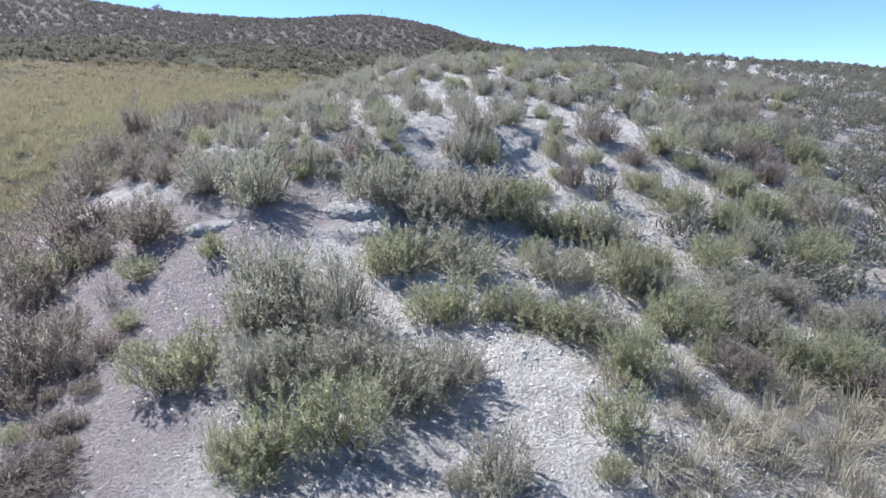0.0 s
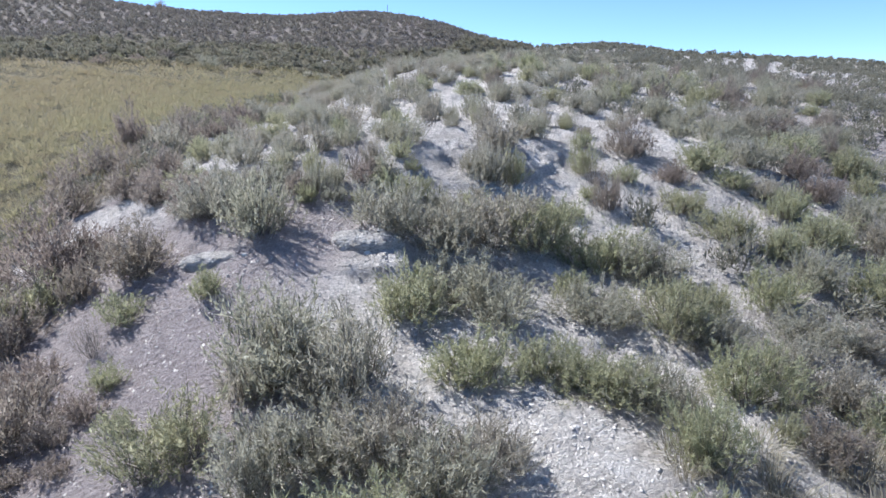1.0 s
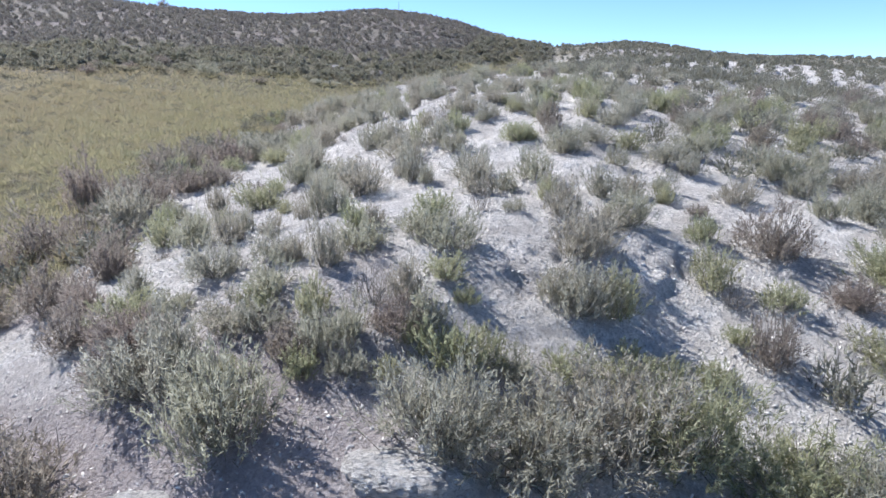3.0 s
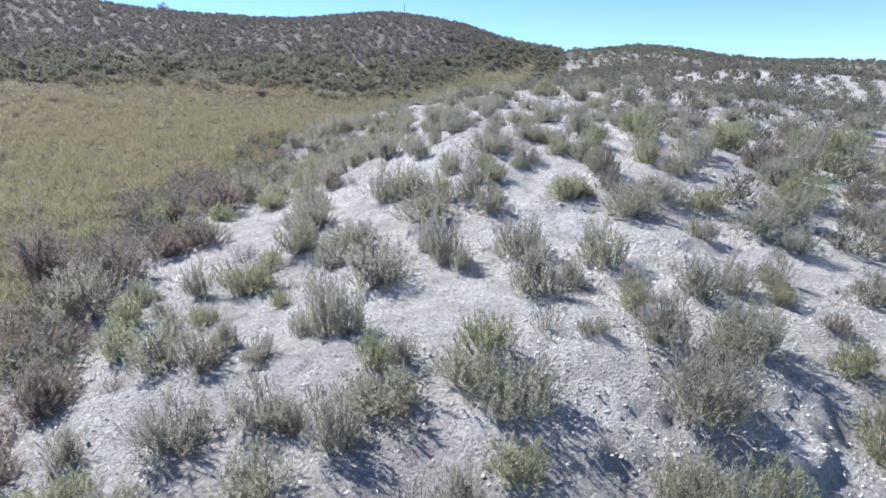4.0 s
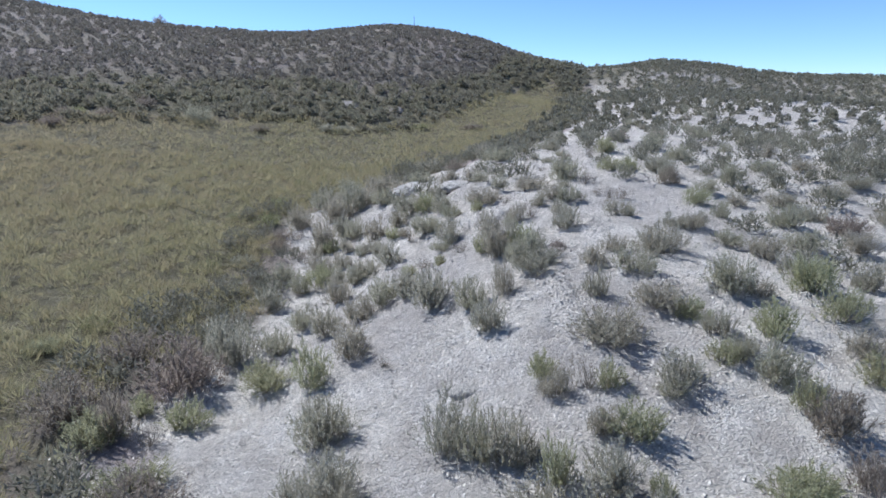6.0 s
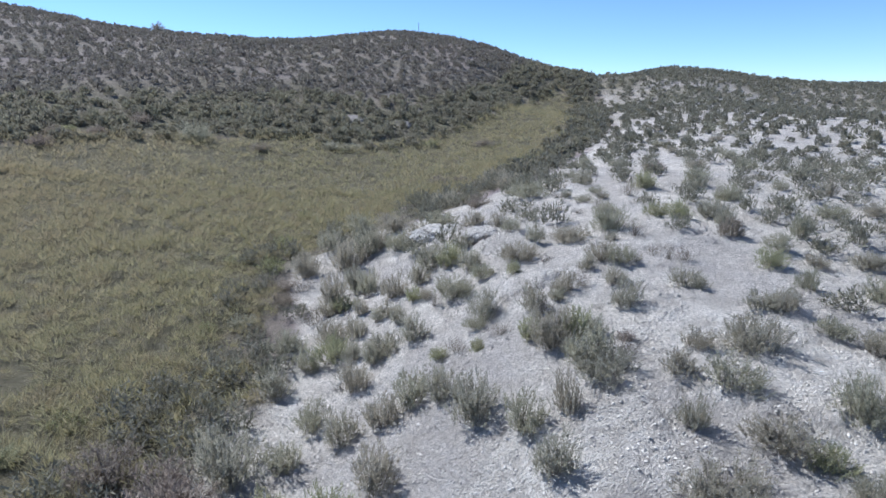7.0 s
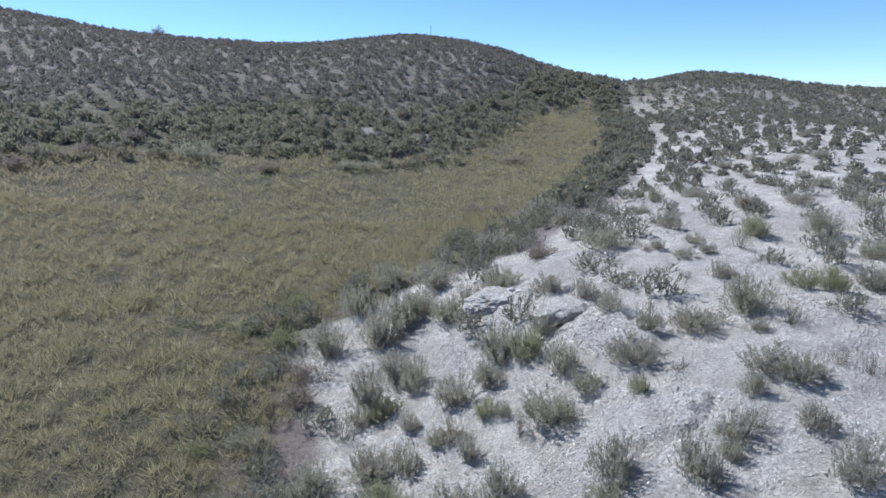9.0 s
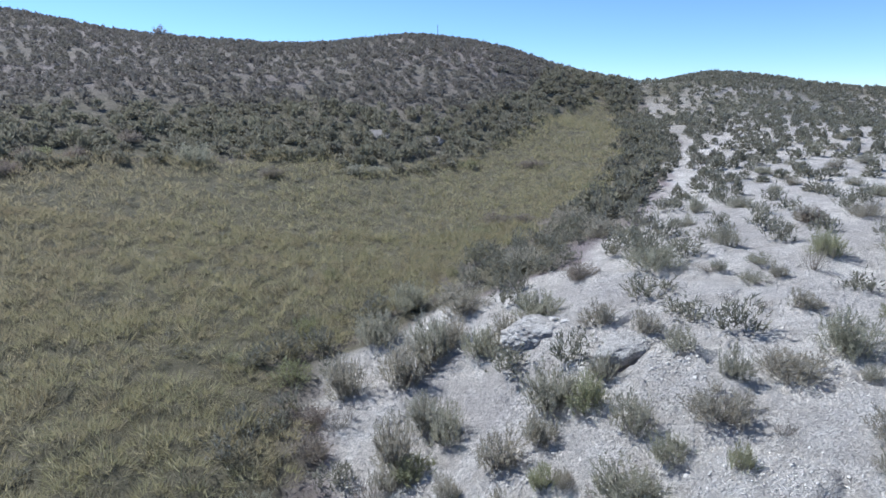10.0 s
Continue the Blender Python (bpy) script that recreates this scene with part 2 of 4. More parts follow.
def crumbs(x, y, size, seed):
    """Rounded lumps of one size, each with its own height: 0 to about 1."""
    x, y = x / size, y / size
    xi, yi = np.floor(x).astype(int), np.floor(y).astype(int)
    top = np.zeros_like(x)
    for i in (-1, 0, 1):
        for j in (-1, 0, 1):
            a, b = xi + i, yi + j
            u, v = LATTICE[(a * 7 + seed) % 256, (b * 5 + 3) % 256], LATTICE[(a * 3 + 91) % 256, (b * 11 + seed) % 256]
            tall = LATTICE[(a * 13 + 29) % 256, (b * 17 + seed) % 256]
            near = ((x - a - u) ** 2 + (y - b - v) ** 2) / (0.25 + 0.3 * tall)
            top = np.maximum(top, (0.25 + 0.75 * tall) * np.sqrt(np.clip(1 - near, 0, 1)))
    return top


# where the chalk breaks off in low crumbling ledges: middle x, y, half width
BROKEN = [(-3.7, 31.2, 1.3), (-1.2, 9.7, 0.7), (-3.4, 9.4, 0.6), (-2.6, 27.0, 0.9), (1.2, 12.8, 0.8), (-2.5, 29.3, 0.7)]


def broken(x, y):
    return sum(np.exp(-((x - bx) ** 2 + (y - by) ** 2) / w ** 2) for bx, by, w in BROKEN)


def relief(x, y):
    """The small ups and downs of the ground."""
    c = chalk_here(x, y)
    far = 1 - step(34, 60, np.hypot(x, y - 16))
    lumps = rough_noise(x * 0.8, y * 0.8, 3) * 0.13
    ledge = step(0.07, 0.13, rough_noise(x * 0.7 + 8, y * 0.9, 3)) * 0.045
    rough = 0.3 + 0.7 * crusts(x, y) + 0.45 * step(-0.05, 0.2, rough_noise(x * 0.4 + 30, y * 0.4)) + 0.9 * np.minimum(broken(x, y), 1.2)
    strewn = np.maximum(step(-0.15, 0.3, rough_noise(x * 1.7 + 5, y * 1.7)), np.minimum(broken(x, y), 1))
    small = crumbs(x, y, 0.15, 7) * 0.055 * strewn + crumbs(x + 0.4, y, 0.31, 51) * 0.055 * np.clip(rough - 0.6, 0, 1.5) * strewn
    wrinkles = (0.2 - np.abs(rough_noise(x * 3.4 + 3, y * 3.4, 4))) * 0.06
    hummocks = np.abs(rough_noise(x * 0.9 + 11, y * 1.2, 3)) * 0.2 * field_here(x, y) * (1 - step(36, 44, y))
    steps = step(0.35, 0.6, broken(x, y) + 0.5 * rough_noise(x * 1.6, y * 2.1)) * 0.13
    return hummocks + lumps * (0.35 + 0.65 * c) + (ledge + steps) * c + (small * rough + wrinkles) * (0.15 + 0.85 * c) * far


def height(x, y):
    return land(x, y) + relief(x, y)


def mesh_from(name, verts, faces, material, attributes=(), smooth=False):
    """A mesh from an array of corners and an array of faces with as many corners each."""
    me = bpy.data.meshes.new(name)
    verts, faces = np.asarray(verts, np.float32), np.asarray(faces, np.int32)
    n, k = faces.shape
    me.vertices.add(len(verts))
    me.vertices.foreach_set("co", verts.ravel())
    me.loops.add(n * k)
    me.loops.foreach_set("vertex_index", faces.ravel())
    me.polygons.add(n)
    me.polygons.foreach_set("loop_start", np.arange(0, n * k, k, dtype=np.int32))
    if smooth:
        me.polygons.foreach_set("use_smooth", np.ones(n, bool))
    for key, values in attributes:
        me.attributes.new(key, "FLOAT", "POINT").data.foreach_set("value", np.asarray(values, np.float32))
    me.materials.append(material)
    me.update(calc_edges=True)
    return me


def spaced(lo, hi, fine, far_lo, far_hi, growth):
    """Places that lie evenly from lo to hi and ever further apart beyond."""
    mid = list(np.arange(lo, hi, fine))
    gap = fine
    while mid[-1] < far_hi:
        gap *= growth
        mid.append(mid[-1] + gap)
    gap = fine
    while mid[0] > far_lo:
        gap *= growth
        mid.insert(0, mid[0] - gap)
    return np.array(mid)


def build_ground():
    xs = spaced(-7.0, 6.5, 0.06, -2500, 2500, 1.065)
    ys = spaced(5.0, 32.5, 0.066, -1500, 3500, 1.06)
    gx, gy = np.meshgrid(xs, ys)
    x, y = gx.ravel(), gy.ravel()
    z = height(x, y)
    nx = len(xs)
    i = (np.arange(len(ys) - 1)[:, None] * nx + np.arange(nx - 1)[None, :]).ravel()
    faces = np.stack([i, i + 1, i + nx + 1, i + nx], 1)
    up = y - np.interp(x, HILL_X, HILL_Y)
    hill = np.maximum(step(-1, 1, up), (1 - field_here(x, y)) * step(12, 16, y)) * step(0.5, -0.6, x - np.interp(y, FOOT_Y, FOOT_X))
    patches = rough_noise(x * 0.25, y * 0.25)
    chalk = np.maximum(chalk_here(x, y), hill * np.clip(0.1 * step(12, 32, up) + 0.2 * patches, 0, 1))
    litter = hill * np.clip(0.95 - 0.4 * step(4, 22, up) + 0.4 * patches, 0, 1) + (1 - hill) * step(48, 74, y) * np.clip(0.7 + patches, 0, 0.95)
    me = mesh_from("ground", np.stack([x, y, z], 1), faces, GROUND, [("chalk", chalk), ("turf", np.maximum(field_here(x, y), litter))], True)
    tagged(new("ground", me), "pale chalky hillside soil with a grassy hollow", "ground", kind="structure")


build_ground()


# ---- plants ----
def tubes(paths, sides=3):
    """Tapered twigs: each path is a list of (place, radius)."""
    verts, faces = [], []
    for path in paths:
        start = len(verts)
        for k, (p, r) in enumerate(path):
            for s in range(sides):
                a = 2 * math.pi * s / sides
                verts.append((p[0] + r * math.cos(a), p[1] + r * math.sin(a), p[2]))
        for k in range(len(path) - 1):
            for s in range(sides):
                a, b = start + k * sides + s, start + k * sides + (s + 1) % sides
                faces.append((a, b, b + sides, a + sides))
    return np.array(verts), np.array(faces)


def needles(places, ways, lengths, widths, rng):
    """Thin pointed leaves, one triangle each."""
    n = len(places)
    side = np.cross(ways, rng.normal(size=(n, 3)))
    side /= np.linalg.norm(side, axis=1)[:, None] + 1e-9
    verts = np.stack([places - side * widths[:, None], places + side * widths[:, None], places + ways * lengths[:, None]], 1)
    return verts.reshape(-1, 3), np.arange(3 * n).reshape(n, 3)


def shrub_shape(seed, stems, shoots, leaf_count, leaf_size=0.072, gaps=0.25, slim=0.078, thick=1.0):
    """A shrub one metre wide and one metre high: woody stems that fork into several heads, each a brush of upright leafy shoots."""
    rng = np.random.RandomState(seed)
    hole = rng.uniform(0, 2 * math.pi)
    heads = []
    while len(heads) < 9:
        a, r = rng.uniform(0, 2 * math.pi), math.sqrt(rng.uniform(0, 1)) * 0.4
        if abs((a - hole + math.pi) % (2 * math.pi) - math.pi) < gaps and r > 0.15:
            continue
        if all(math.hypot(r * math.cos(a) - h[0], r * math.sin(a) - h[1]) > 0.15 for h in heads) or rng.rand() < 0.1:
            heads.append((r * math.cos(a), r * math.sin(a), (1 - (r / 0.52) ** 2.2 * 0.6) * rng.uniform(0.66, 1.04), rng.uniform(0.09, 0.15)))
    paths = []
    for k in range(stems):
        hx, hy, top, spread = heads[k % len(heads)]
        p0 = np.array([hx * 0.1, hy * 0.1, -0.08])
        p3 = np.array([hx + rng.normal(0, spread), hy + rng.normal(0, spread), top * rng.uniform(0.6, 0.95)])
        bend = rng.normal(0, 0.035, 3)
        p1 = p0 + (p3 - p0) * np.array([0.5, 0.5, 0.25]) + bend
        p2 = p0 + (p3 - p0) * np.array([0.85, 0.85, 0.6]) - bend
        paths.append([(p0, 0.013 * thick), (p1, 0.008 * thick), (p2, 0.005 * thick), (p3, 0.0015)])
        for q in range(2):
            b = p1 + (p2 - p1) * rng.uniform(0.1, 1.0)
            e = b + np.array([rng.normal(0, 0.1), rng.normal(0, 0.1), rng.uniform(0.08, 0.24)])
            paths.append([(b, 0.004 * thick), (e, 0.0012)])
    places, ways, lens, wids, twigs = [], [], [], [], []
    for k in range(shoots):
        hx, hy, top, spread = heads[rng.randint(len(heads))]
        ox, oy = rng.normal(0, spread, 2)
        long = rng.uniform(0.16, 0.34)
        drop = max(0.0, 1 - (ox * ox + oy * oy) / 0.06)
        z = max(top * (0.55 + 0.45 * drop) * rng.uniform(0.02, 1.0) ** 0.62 - long * 0.75, -0.01)
        inner = 1 - 0.18 * max(0.0, 1 - z / 0.45)
        base = np.array([(hx + ox) * inner, (hy + oy) * inner, z])
        lean = np.array([base[0] * 0.45 + ox * 0.9, base[1] * 0.45 + oy * 0.9, 0.85]) + rng.normal(0, 0.2, 3)
        lean /= np.linalg.norm(lean)
        if k % 5 == 0:
            twigs.append([((base[0] * 0.1, base[1] * 0.1, -0.06), 0.006), (base * (0.8, 0.8, 1) - (0, 0, min(0.12, z + 0.03)), 0.004), (base + lean * long * 1.05, 0.0008)])
        t = np.sort(rng.uniform(0.0, 1.0, leaf_count))
        at = base + lean * (long * t)[:, None] + rng.normal(0, 0.012, (leaf_count, 3))
        way = lean + rng.normal(0, 0.5, (leaf_count, 3))
        way /= np.linalg.norm(way, axis=1)[:, None]
        places.append(at), ways.append(way)
        lens.append(rng.uniform(0.6, 1.3, leaf_count) * leaf_size), wids.append(rng.uniform(0.7, 1.3, leaf_count) * leaf_size * slim)
    leaf = needles(np.concatenate(places), np.concatenate(ways), np.concatenate(lens), np.concatenate(wids), rng)
    return tubes(paths + twigs), leaf


SHAPES = {}


def shape_meshes(kind, variant):
    """The meshes of one shrub shape, made once and shared."""
    if (kind, variant) not in SHAPES:
        seed = 100 + 7 * variant + 1000 * len(kind)
        stems, shoots, count, size, gaps, thick, material = {
            "bush": (12, 280, 24, 0.064, 0.3, 1.0, LEAF_GREY),
            "green": (10, 280, 24, 0.064, 0.2, 1.0, LEAF_GREEN),
            "dry": (14, 280, 24, 0.064, 0.2, 1.0, LEAF_BROWN),
            "yellow": (10, 170, 18, 0.075, 0.3, 1.0, LEAF_YELLOW),
            "bare": (30, 46, 9, 0.06, 0.6, 0.6, LEAF_BROWN),
            "bush_small": (7, 175, 18, 0.088, 0.3, 1.2, LEAF_GREY),
            "green_small": (6, 175, 18, 0.088, 0.2, 1.2, LEAF_GREEN),
            "dry_small": (8, 175, 18, 0.088, 0.3, 1.2, LEAF_BROWN),
        }[kind]
        wood, leaf = shrub_shape(seed, stems, shoots, count, size, gaps, 0.092, thick)
        SHAPES[kind, variant] = (mesh_from("woody_base", *wood, BARK), mesh_from("foliage", *leaf, material))
    return SHAPES[kind, variant]


LABELS = {
    "bush": "grey-green twiggy desert shrub growing on pale chalk",
    "green": "fresh green bushy desert shrub growing on pale chalk",
    "dry": "brownish half-dry twiggy shrub growing on pale chalk",
    "yellow": "pale yellow flowering shrub at the field's edge",
    "bare": "bare leafless grey shrub with thin dead twigs",
}
PICK = random.Random(11)
SHRUB_SPOTS = []


def shrub(x, y, wide, tall, kind="bush"):
    """One shrub, standing on the ground."""
    branches, foliage = shape_meshes(kind + "_small" if wide < 0.7 and kind in ("bush", "green", "dry") else kind, PICK.randrange(5))
    ob = new({"yellow": "flowering_shrub", "bare": "dead_shrub", "dry": "withered_shrub", "green": "bush"}.get(kind, "shrub"))
    z = float(height(np.array([x]), np.array([y]))[0])
    ob.matrix_world = pose(x, y, z, PICK.uniform(-5, 5), PICK.uniform(-5, 5), PICK.uniform(0, 360)) @ Matrix.Diagonal((wide, wide, tall, 1))
    for name, me in (("woody_base", branches), ("foliage", foliage)):
        part = new(name, me)
        part.parent = ob
    tagged(ob, LABELS[kind], "shrub", "shrubs on the chalk spur")
    SHRUB_SPOTS.append((x, y, wide))
    return ob


shrub(0.14, 4.22, 0.31, 0.28, "bush")
shrub(0.45, 4.28, 0.62, 0.51, "bush")
shrub(-1.53, 4.29, 0.52, 0.41, "green")
shrub(1.34, 4.32, 0.32, 0.29, "green")
shrub(-1.81, 4.46, 0.32, 0.59, "green")
shrub(-3.44, 4.59, 0.83, 0.32, "dry")
shrub(-1.45, 4.61, 0.61, 0.66, "green")
shrub(-3.74, 4.68, 0.57, 0.44, "dry")
shrub(-0.87, 4.69, 0.83, 0.74, "green")
shrub(1.56, 4.87, 0.60, 0.58, "green")
shrub(-3.46, 5.01, 0.28, 0.25, "dry")
shrub(-3.82, 5.32, 0.38, 0.34, "dry")
shrub(-4.16, 5.33, 0.28, 0.29, "green")
shrub(-0.41, 5.41, 1.06, 0.80, "bush")
shrub(-3.61, 5.41, 0.28, 0.23, "dry")
shrub(-1.80, 5.48, 0.70, 0.88, "bush")
shrub(0.03, 5.73, 0.79, 0.63, "bush")
shrub(-0.77, 5.74, 0.92, 0.74, "bush")
shrub(-1.30, 5.76, 0.99, 0.80, "bush")
shrub(4.52, 5.83, 0.68, 0.53, "dry")
shrub(2.05, 5.88, 0.78, 0.79, "green")
shrub(-2.69, 5.89, 1.02, 0.86, "green")
shrub(-4.36, 5.94, 0.56, 0.35, "dry")
shrub(-3.84, 6.01, 0.35, 0.24, "dry")
shrub(3.15, 6.08, 0.64, 0.48, "dry")
shrub(2.80, 6.15, 0.29, 0.40, "green")
shrub(-4.78, 6.18, 0.51, 0.45, "dry")
shrub(4.50, 6.27, 0.87, 0.69, "green")
shrub(3.95, 6.31, 0.80, 0.70, "green")
shrub(-4.16, 6.46, 0.41, 0.40, "dry")
shrub(-3.52, 6.50, 0.34, 0.30, "green")
shrub(-4.87, 6.55, 1.21, 1.21, "dry")
shrub(-2.21, 6.70, 0.61, 0.76, "bush")
shrub(-1.29, 6.74, 1.14, 1.30, "bush")
shrub(1.78, 6.79, 0.85, 0.67, "bush")
shrub(-4.03, 6.85, 0.47, 0.38, "dry")
shrub(3.72, 6.89, 0.87, 0.68, "bush")
shrub(1.40, 6.91, 1.02, 0.65, "green")
shrub(-2.00, 6.92, 1.32, 1.30, "bush")
shrub(2.85, 6.93, 0.95, 0.75, "green")
shrub(0.04, 7.01, 0.91, 0.76, "green")
shrub(0.82, 7.21, 0.73, 0.56, "green")
shrub(4.86, 7.29, 0.83, 0.56, "bush")
shrub(-4.01, 7.30, 0.42, 0.37, "green")
shrub(5.50, 7.38, 0.84, 0.66, "bush")
shrub(3.38, 7.39, 0.84, 0.65, "bush")
shrub(-5.66, 7.46, 1.03, 0.90, "dry")
shrub(-5.02, 7.57, 0.69, 0.61, "dry")
shrub(-4.52, 7.96, 0.45, 0.75, "bare")
shrub(4.72, 8.06, 0.82, 0.54, "bush")
shrub(4.14, 8.10, 1.00, 0.61, "bush")
shrub(2.96, 8.12, 0.82, 0.63, "bush")
shrub(-0.67, 8.25, 1.01, 0.88, "green")
shrub(2.45, 8.28, 1.02, 0.80, "green")
shrub(0.37, 8.31, 1.11, 0.79, "bush")
shrub(3.02, 8.53, 0.72, 0.63, "green")
shrub(-4.41, 8.53, 0.62, 0.46, "green")
shrub(1.61, 8.55, 1.05, 0.73, "bush")
shrub(-3.36, 8.60, 0.48, 0.52, "green")
shrub(-0.12, 8.73, 1.25, 0.91, "bush")
shrub(-6.17, 8.74, 1.28, 1.03, "dry")
shrub(2.92, 9.01, 0.56, 0.42, "green")
shrub(4.04, 9.04, 0.91, 0.70, "green")
shrub(1.42, 9.10, 0.57, 0.50, "green")
shrub(5.74, 9.26, 1.13, 0.80, "green")
shrub(-6.17, 9.34, 1.05, 0.92, "green")
shrub(-5.58, 9.50, 0.64, 0.66, "dry")
shrub(-4.69, 9.60, 1.26, 0.92, "dry")
shrub(2.75, 9.78, 1.18, 0.84, "bush")
shrub(-1.15, 9.87, 1.07, 1.05, "bush")
shrub(-0.41, 9.88, 1.29, 1.04, "bush")
shrub(-3.00, 9.93, 1.02, 1.20, "bush")
shrub(2.04, 9.95, 1.20, 0.85, "green")
shrub(0.44, 10.11, 1.32, 1.17, "bush")
shrub(1.22, 10.26, 1.23, 1.09, "green")
shrub(-6.40, 10.42, 1.70, 1.40, "dry")
shrub(-6.00, 10.50, 0.58, 0.63, "dry")
shrub(-1.63, 10.54, 0.31, 0.30, "green")
shrub(5.63, 10.55, 1.15, 0.81, "green")
shrub(-3.93, 10.55, 1.10, 0.97, "bush")
shrub(-2.47, 10.56, 0.34, 0.38, "green")
shrub(-2.03, 10.57, 0.41, 0.43, "bush")
shrub(4.09, 10.57, 0.94, 0.65, "green")
shrub(-3.20, 10.61, 0.37, 0.30, "green")
shrub(-7.82, 10.71, 1.08, 1.18, "dry")
shrub(-2.66, 10.79, 0.43, 0.46, "dry")
shrub(-1.11, 10.79, 0.61, 0.53, "green")
shrub(-0.42, 10.80, 0.46, 0.43, "bush")
shrub(-0.74, 10.82, 0.52, 0.56, "green")
shrub(-4.45, 10.83, 0.72, 0.49, "dry")
shrub(-2.32, 10.83, 0.46, 0.64, "bush")
shrub(0.16, 10.91, 0.55, 0.41, "green")
shrub(-3.92, 10.95, 0.65, 0.76, "bush")
shrub(-1.43, 10.96, 0.30, 0.28, "green")
shrub(-2.04, 10.99, 0.36, 0.61, "bush")
shrub(0.83, 11.07, 0.67, 0.44, "green")
shrub(-1.60, 11.10, 0.61, 0.44, "dry")
shrub(1.23, 11.10, 0.43, 0.46, "green")
shrub(-3.00, 11.16, 0.52, 0.44, "bush")
shrub(-1.29, 11.16, 0.46, 0.60, "bush")
shrub(1.75, 11.17, 0.47, 0.35, "green")
shrub(-4.51, 11.25, 0.83, 0.66, "dry")
shrub(-2.50, 11.26, 0.43, 0.61, "green")
shrub(5.37, 11.26, 0.83, 0.73, "green")
shrub(-3.42, 11.28, 0.65, 0.54, "bush")
shrub(2.45, 11.37, 0.56, 0.76, "dry")
shrub(3.66, 11.38, 0.84, 0.56, "green")
shrub(-1.85, 11.41, 0.65, 0.65, "bare")
shrub(-1.50, 11.51, 0.42, 0.60, "bush")
shrub(-3.13, 11.52, 0.43, 0.34, "green")
shrub(-0.86, 11.56, 0.30, 0.28, "green")
shrub(2.18, 11.64, 0.37, 0.28, "green")
shrub(-5.43, 11.72, 0.72, 0.64, "dry")
shrub(-3.07, 11.77, 0.56, 0.56, "bush")
shrub(0.48, 11.81, 0.73, 0.89, "bush")
shrub(-4.23, 11.85, 0.42, 0.36, "bush")
shrub(-1.09, 11.86, 0.50, 0.38, "green")
shrub(0.88, 11.86, 0.52, 0.75, "green")
shrub(5.32, 11.86, 0.88, 0.50, "bush")
shrub(-4.47, 11.86, 0.30, 0.31, "bush")
shrub(0.17, 11.89, 0.48, 0.59, "bush")
shrub(-4.91, 12.00, 0.71, 0.58, "green")
shrub(4.83, 12.05, 0.79, 0.42, "green")
shrub(-2.54, 12.09, 0.47, 0.69, "bush")
shrub(2.95, 12.26, 0.58, 0.45, "green")
shrub(3.86, 12.29, 0.71, 0.44, "dry")
shrub(2.42, 12.32, 0.61, 0.40, "bare")
shrub(-2.94, 12.35, 0.31, 0.41, "bush")
shrub(-3.99, 12.49, 0.74, 0.66, "bush")
shrub(-3.25, 12.50, 0.56, 0.55, "bush")
shrub(-1.01, 12.52, 0.66, 0.65, "bush")
shrub(-2.15, 12.57, 0.67, 0.58, "bush")
shrub(-5.10, 12.64, 0.41, 0.47, "bush")
shrub(-5.85, 12.65, 0.53, 0.65, "dry")
shrub(4.60, 12.66, 1.05, 0.74, "green")
shrub(2.31, 12.71, 0.54, 0.75, "green")
shrub(0.59, 12.73, 0.83, 0.88, "bush")
shrub(-1.40, 12.79, 0.58, 0.53, "bush")
shrub(-6.59, 13.05, 0.96, 0.81, "dry")
shrub(-2.32, 13.08, 0.38, 0.46, "green")
shrub(-2.07, 13.13, 0.30, 0.39, "bush")
shrub(-7.80, 13.23, 0.91, 1.05, "dry")
shrub(-1.28, 13.26, 0.56, 0.59, "green")
shrub(3.28, 13.27, 0.89, 0.85, "dry")
shrub(1.11, 13.49, 0.64, 0.49, "bush")
shrub(0.52, 13.57, 0.58, 0.69, "bush")
shrub(2.44, 13.58, 0.44, 0.51, "green")
shrub(-0.18, 13.60, 0.30, 0.28, "bush")
shrub(-3.60, 13.67, 0.35, 0.39, "bush")
shrub(-0.64, 13.71, 0.48, 0.59, "bare")
shrub(-6.15, 13.75, 0.70, 0.72, "dry")
shrub(-2.70, 13.79, 0.43, 0.62, "bush")
shrub(1.40, 13.80, 0.79, 0.66, "bush")
shrub(-4.31, 13.80, 0.52, 0.64, "bush")
shrub(-5.36, 13.87, 0.35, 0.38, "bare")
shrub(-2.94, 13.95, 0.40, 0.94, "bush")
shrub(-3.24, 14.02, 0.30, 0.46, "bush")
shrub(-6.15, 14.09, 0.52, 0.64, "dry")
shrub(-4.94, 14.11, 0.67, 0.70, "bush")
shrub(-4.15, 14.15, 0.32, 0.46, "bush")
shrub(0.35, 14.15, 0.36, 0.44, "green")
shrub(2.61, 14.20, 0.36, 0.25, "dry")
shrub(6.99, 14.31, 1.45, 0.96, "green")
shrub(0.45, 14.62, 0.41, 0.46, "bush")
shrub(-0.64, 14.66, 0.62, 0.75, "bush")
shrub(-5.70, 14.70, 0.58, 0.61, "green")
shrub(1.29, 14.74, 0.64, 0.66, "bush")
shrub(2.33, 14.89, 0.42, 0.40, "green")
shrub(-8.78, 14.91, 1.06, 1.05, "dry")
shrub(-0.18, 14.96, 0.43, 0.45, "bush")
shrub(3.53, 15.02, 0.64, 0.57, "bush")
shrub(-5.23, 15.07, 0.34, 0.51, "bush")
shrub(1.80, 15.08, 0.53, 0.55, "bush")
shrub(-7.41, 15.15, 0.82, 0.62, "dry")
shrub(-6.88, 15.24, 0.92, 0.61, "dry")
shrub(-4.92, 15.32, 0.46, 0.46, "green")
shrub(2.45, 15.38, 0.44, 0.49, "bush")
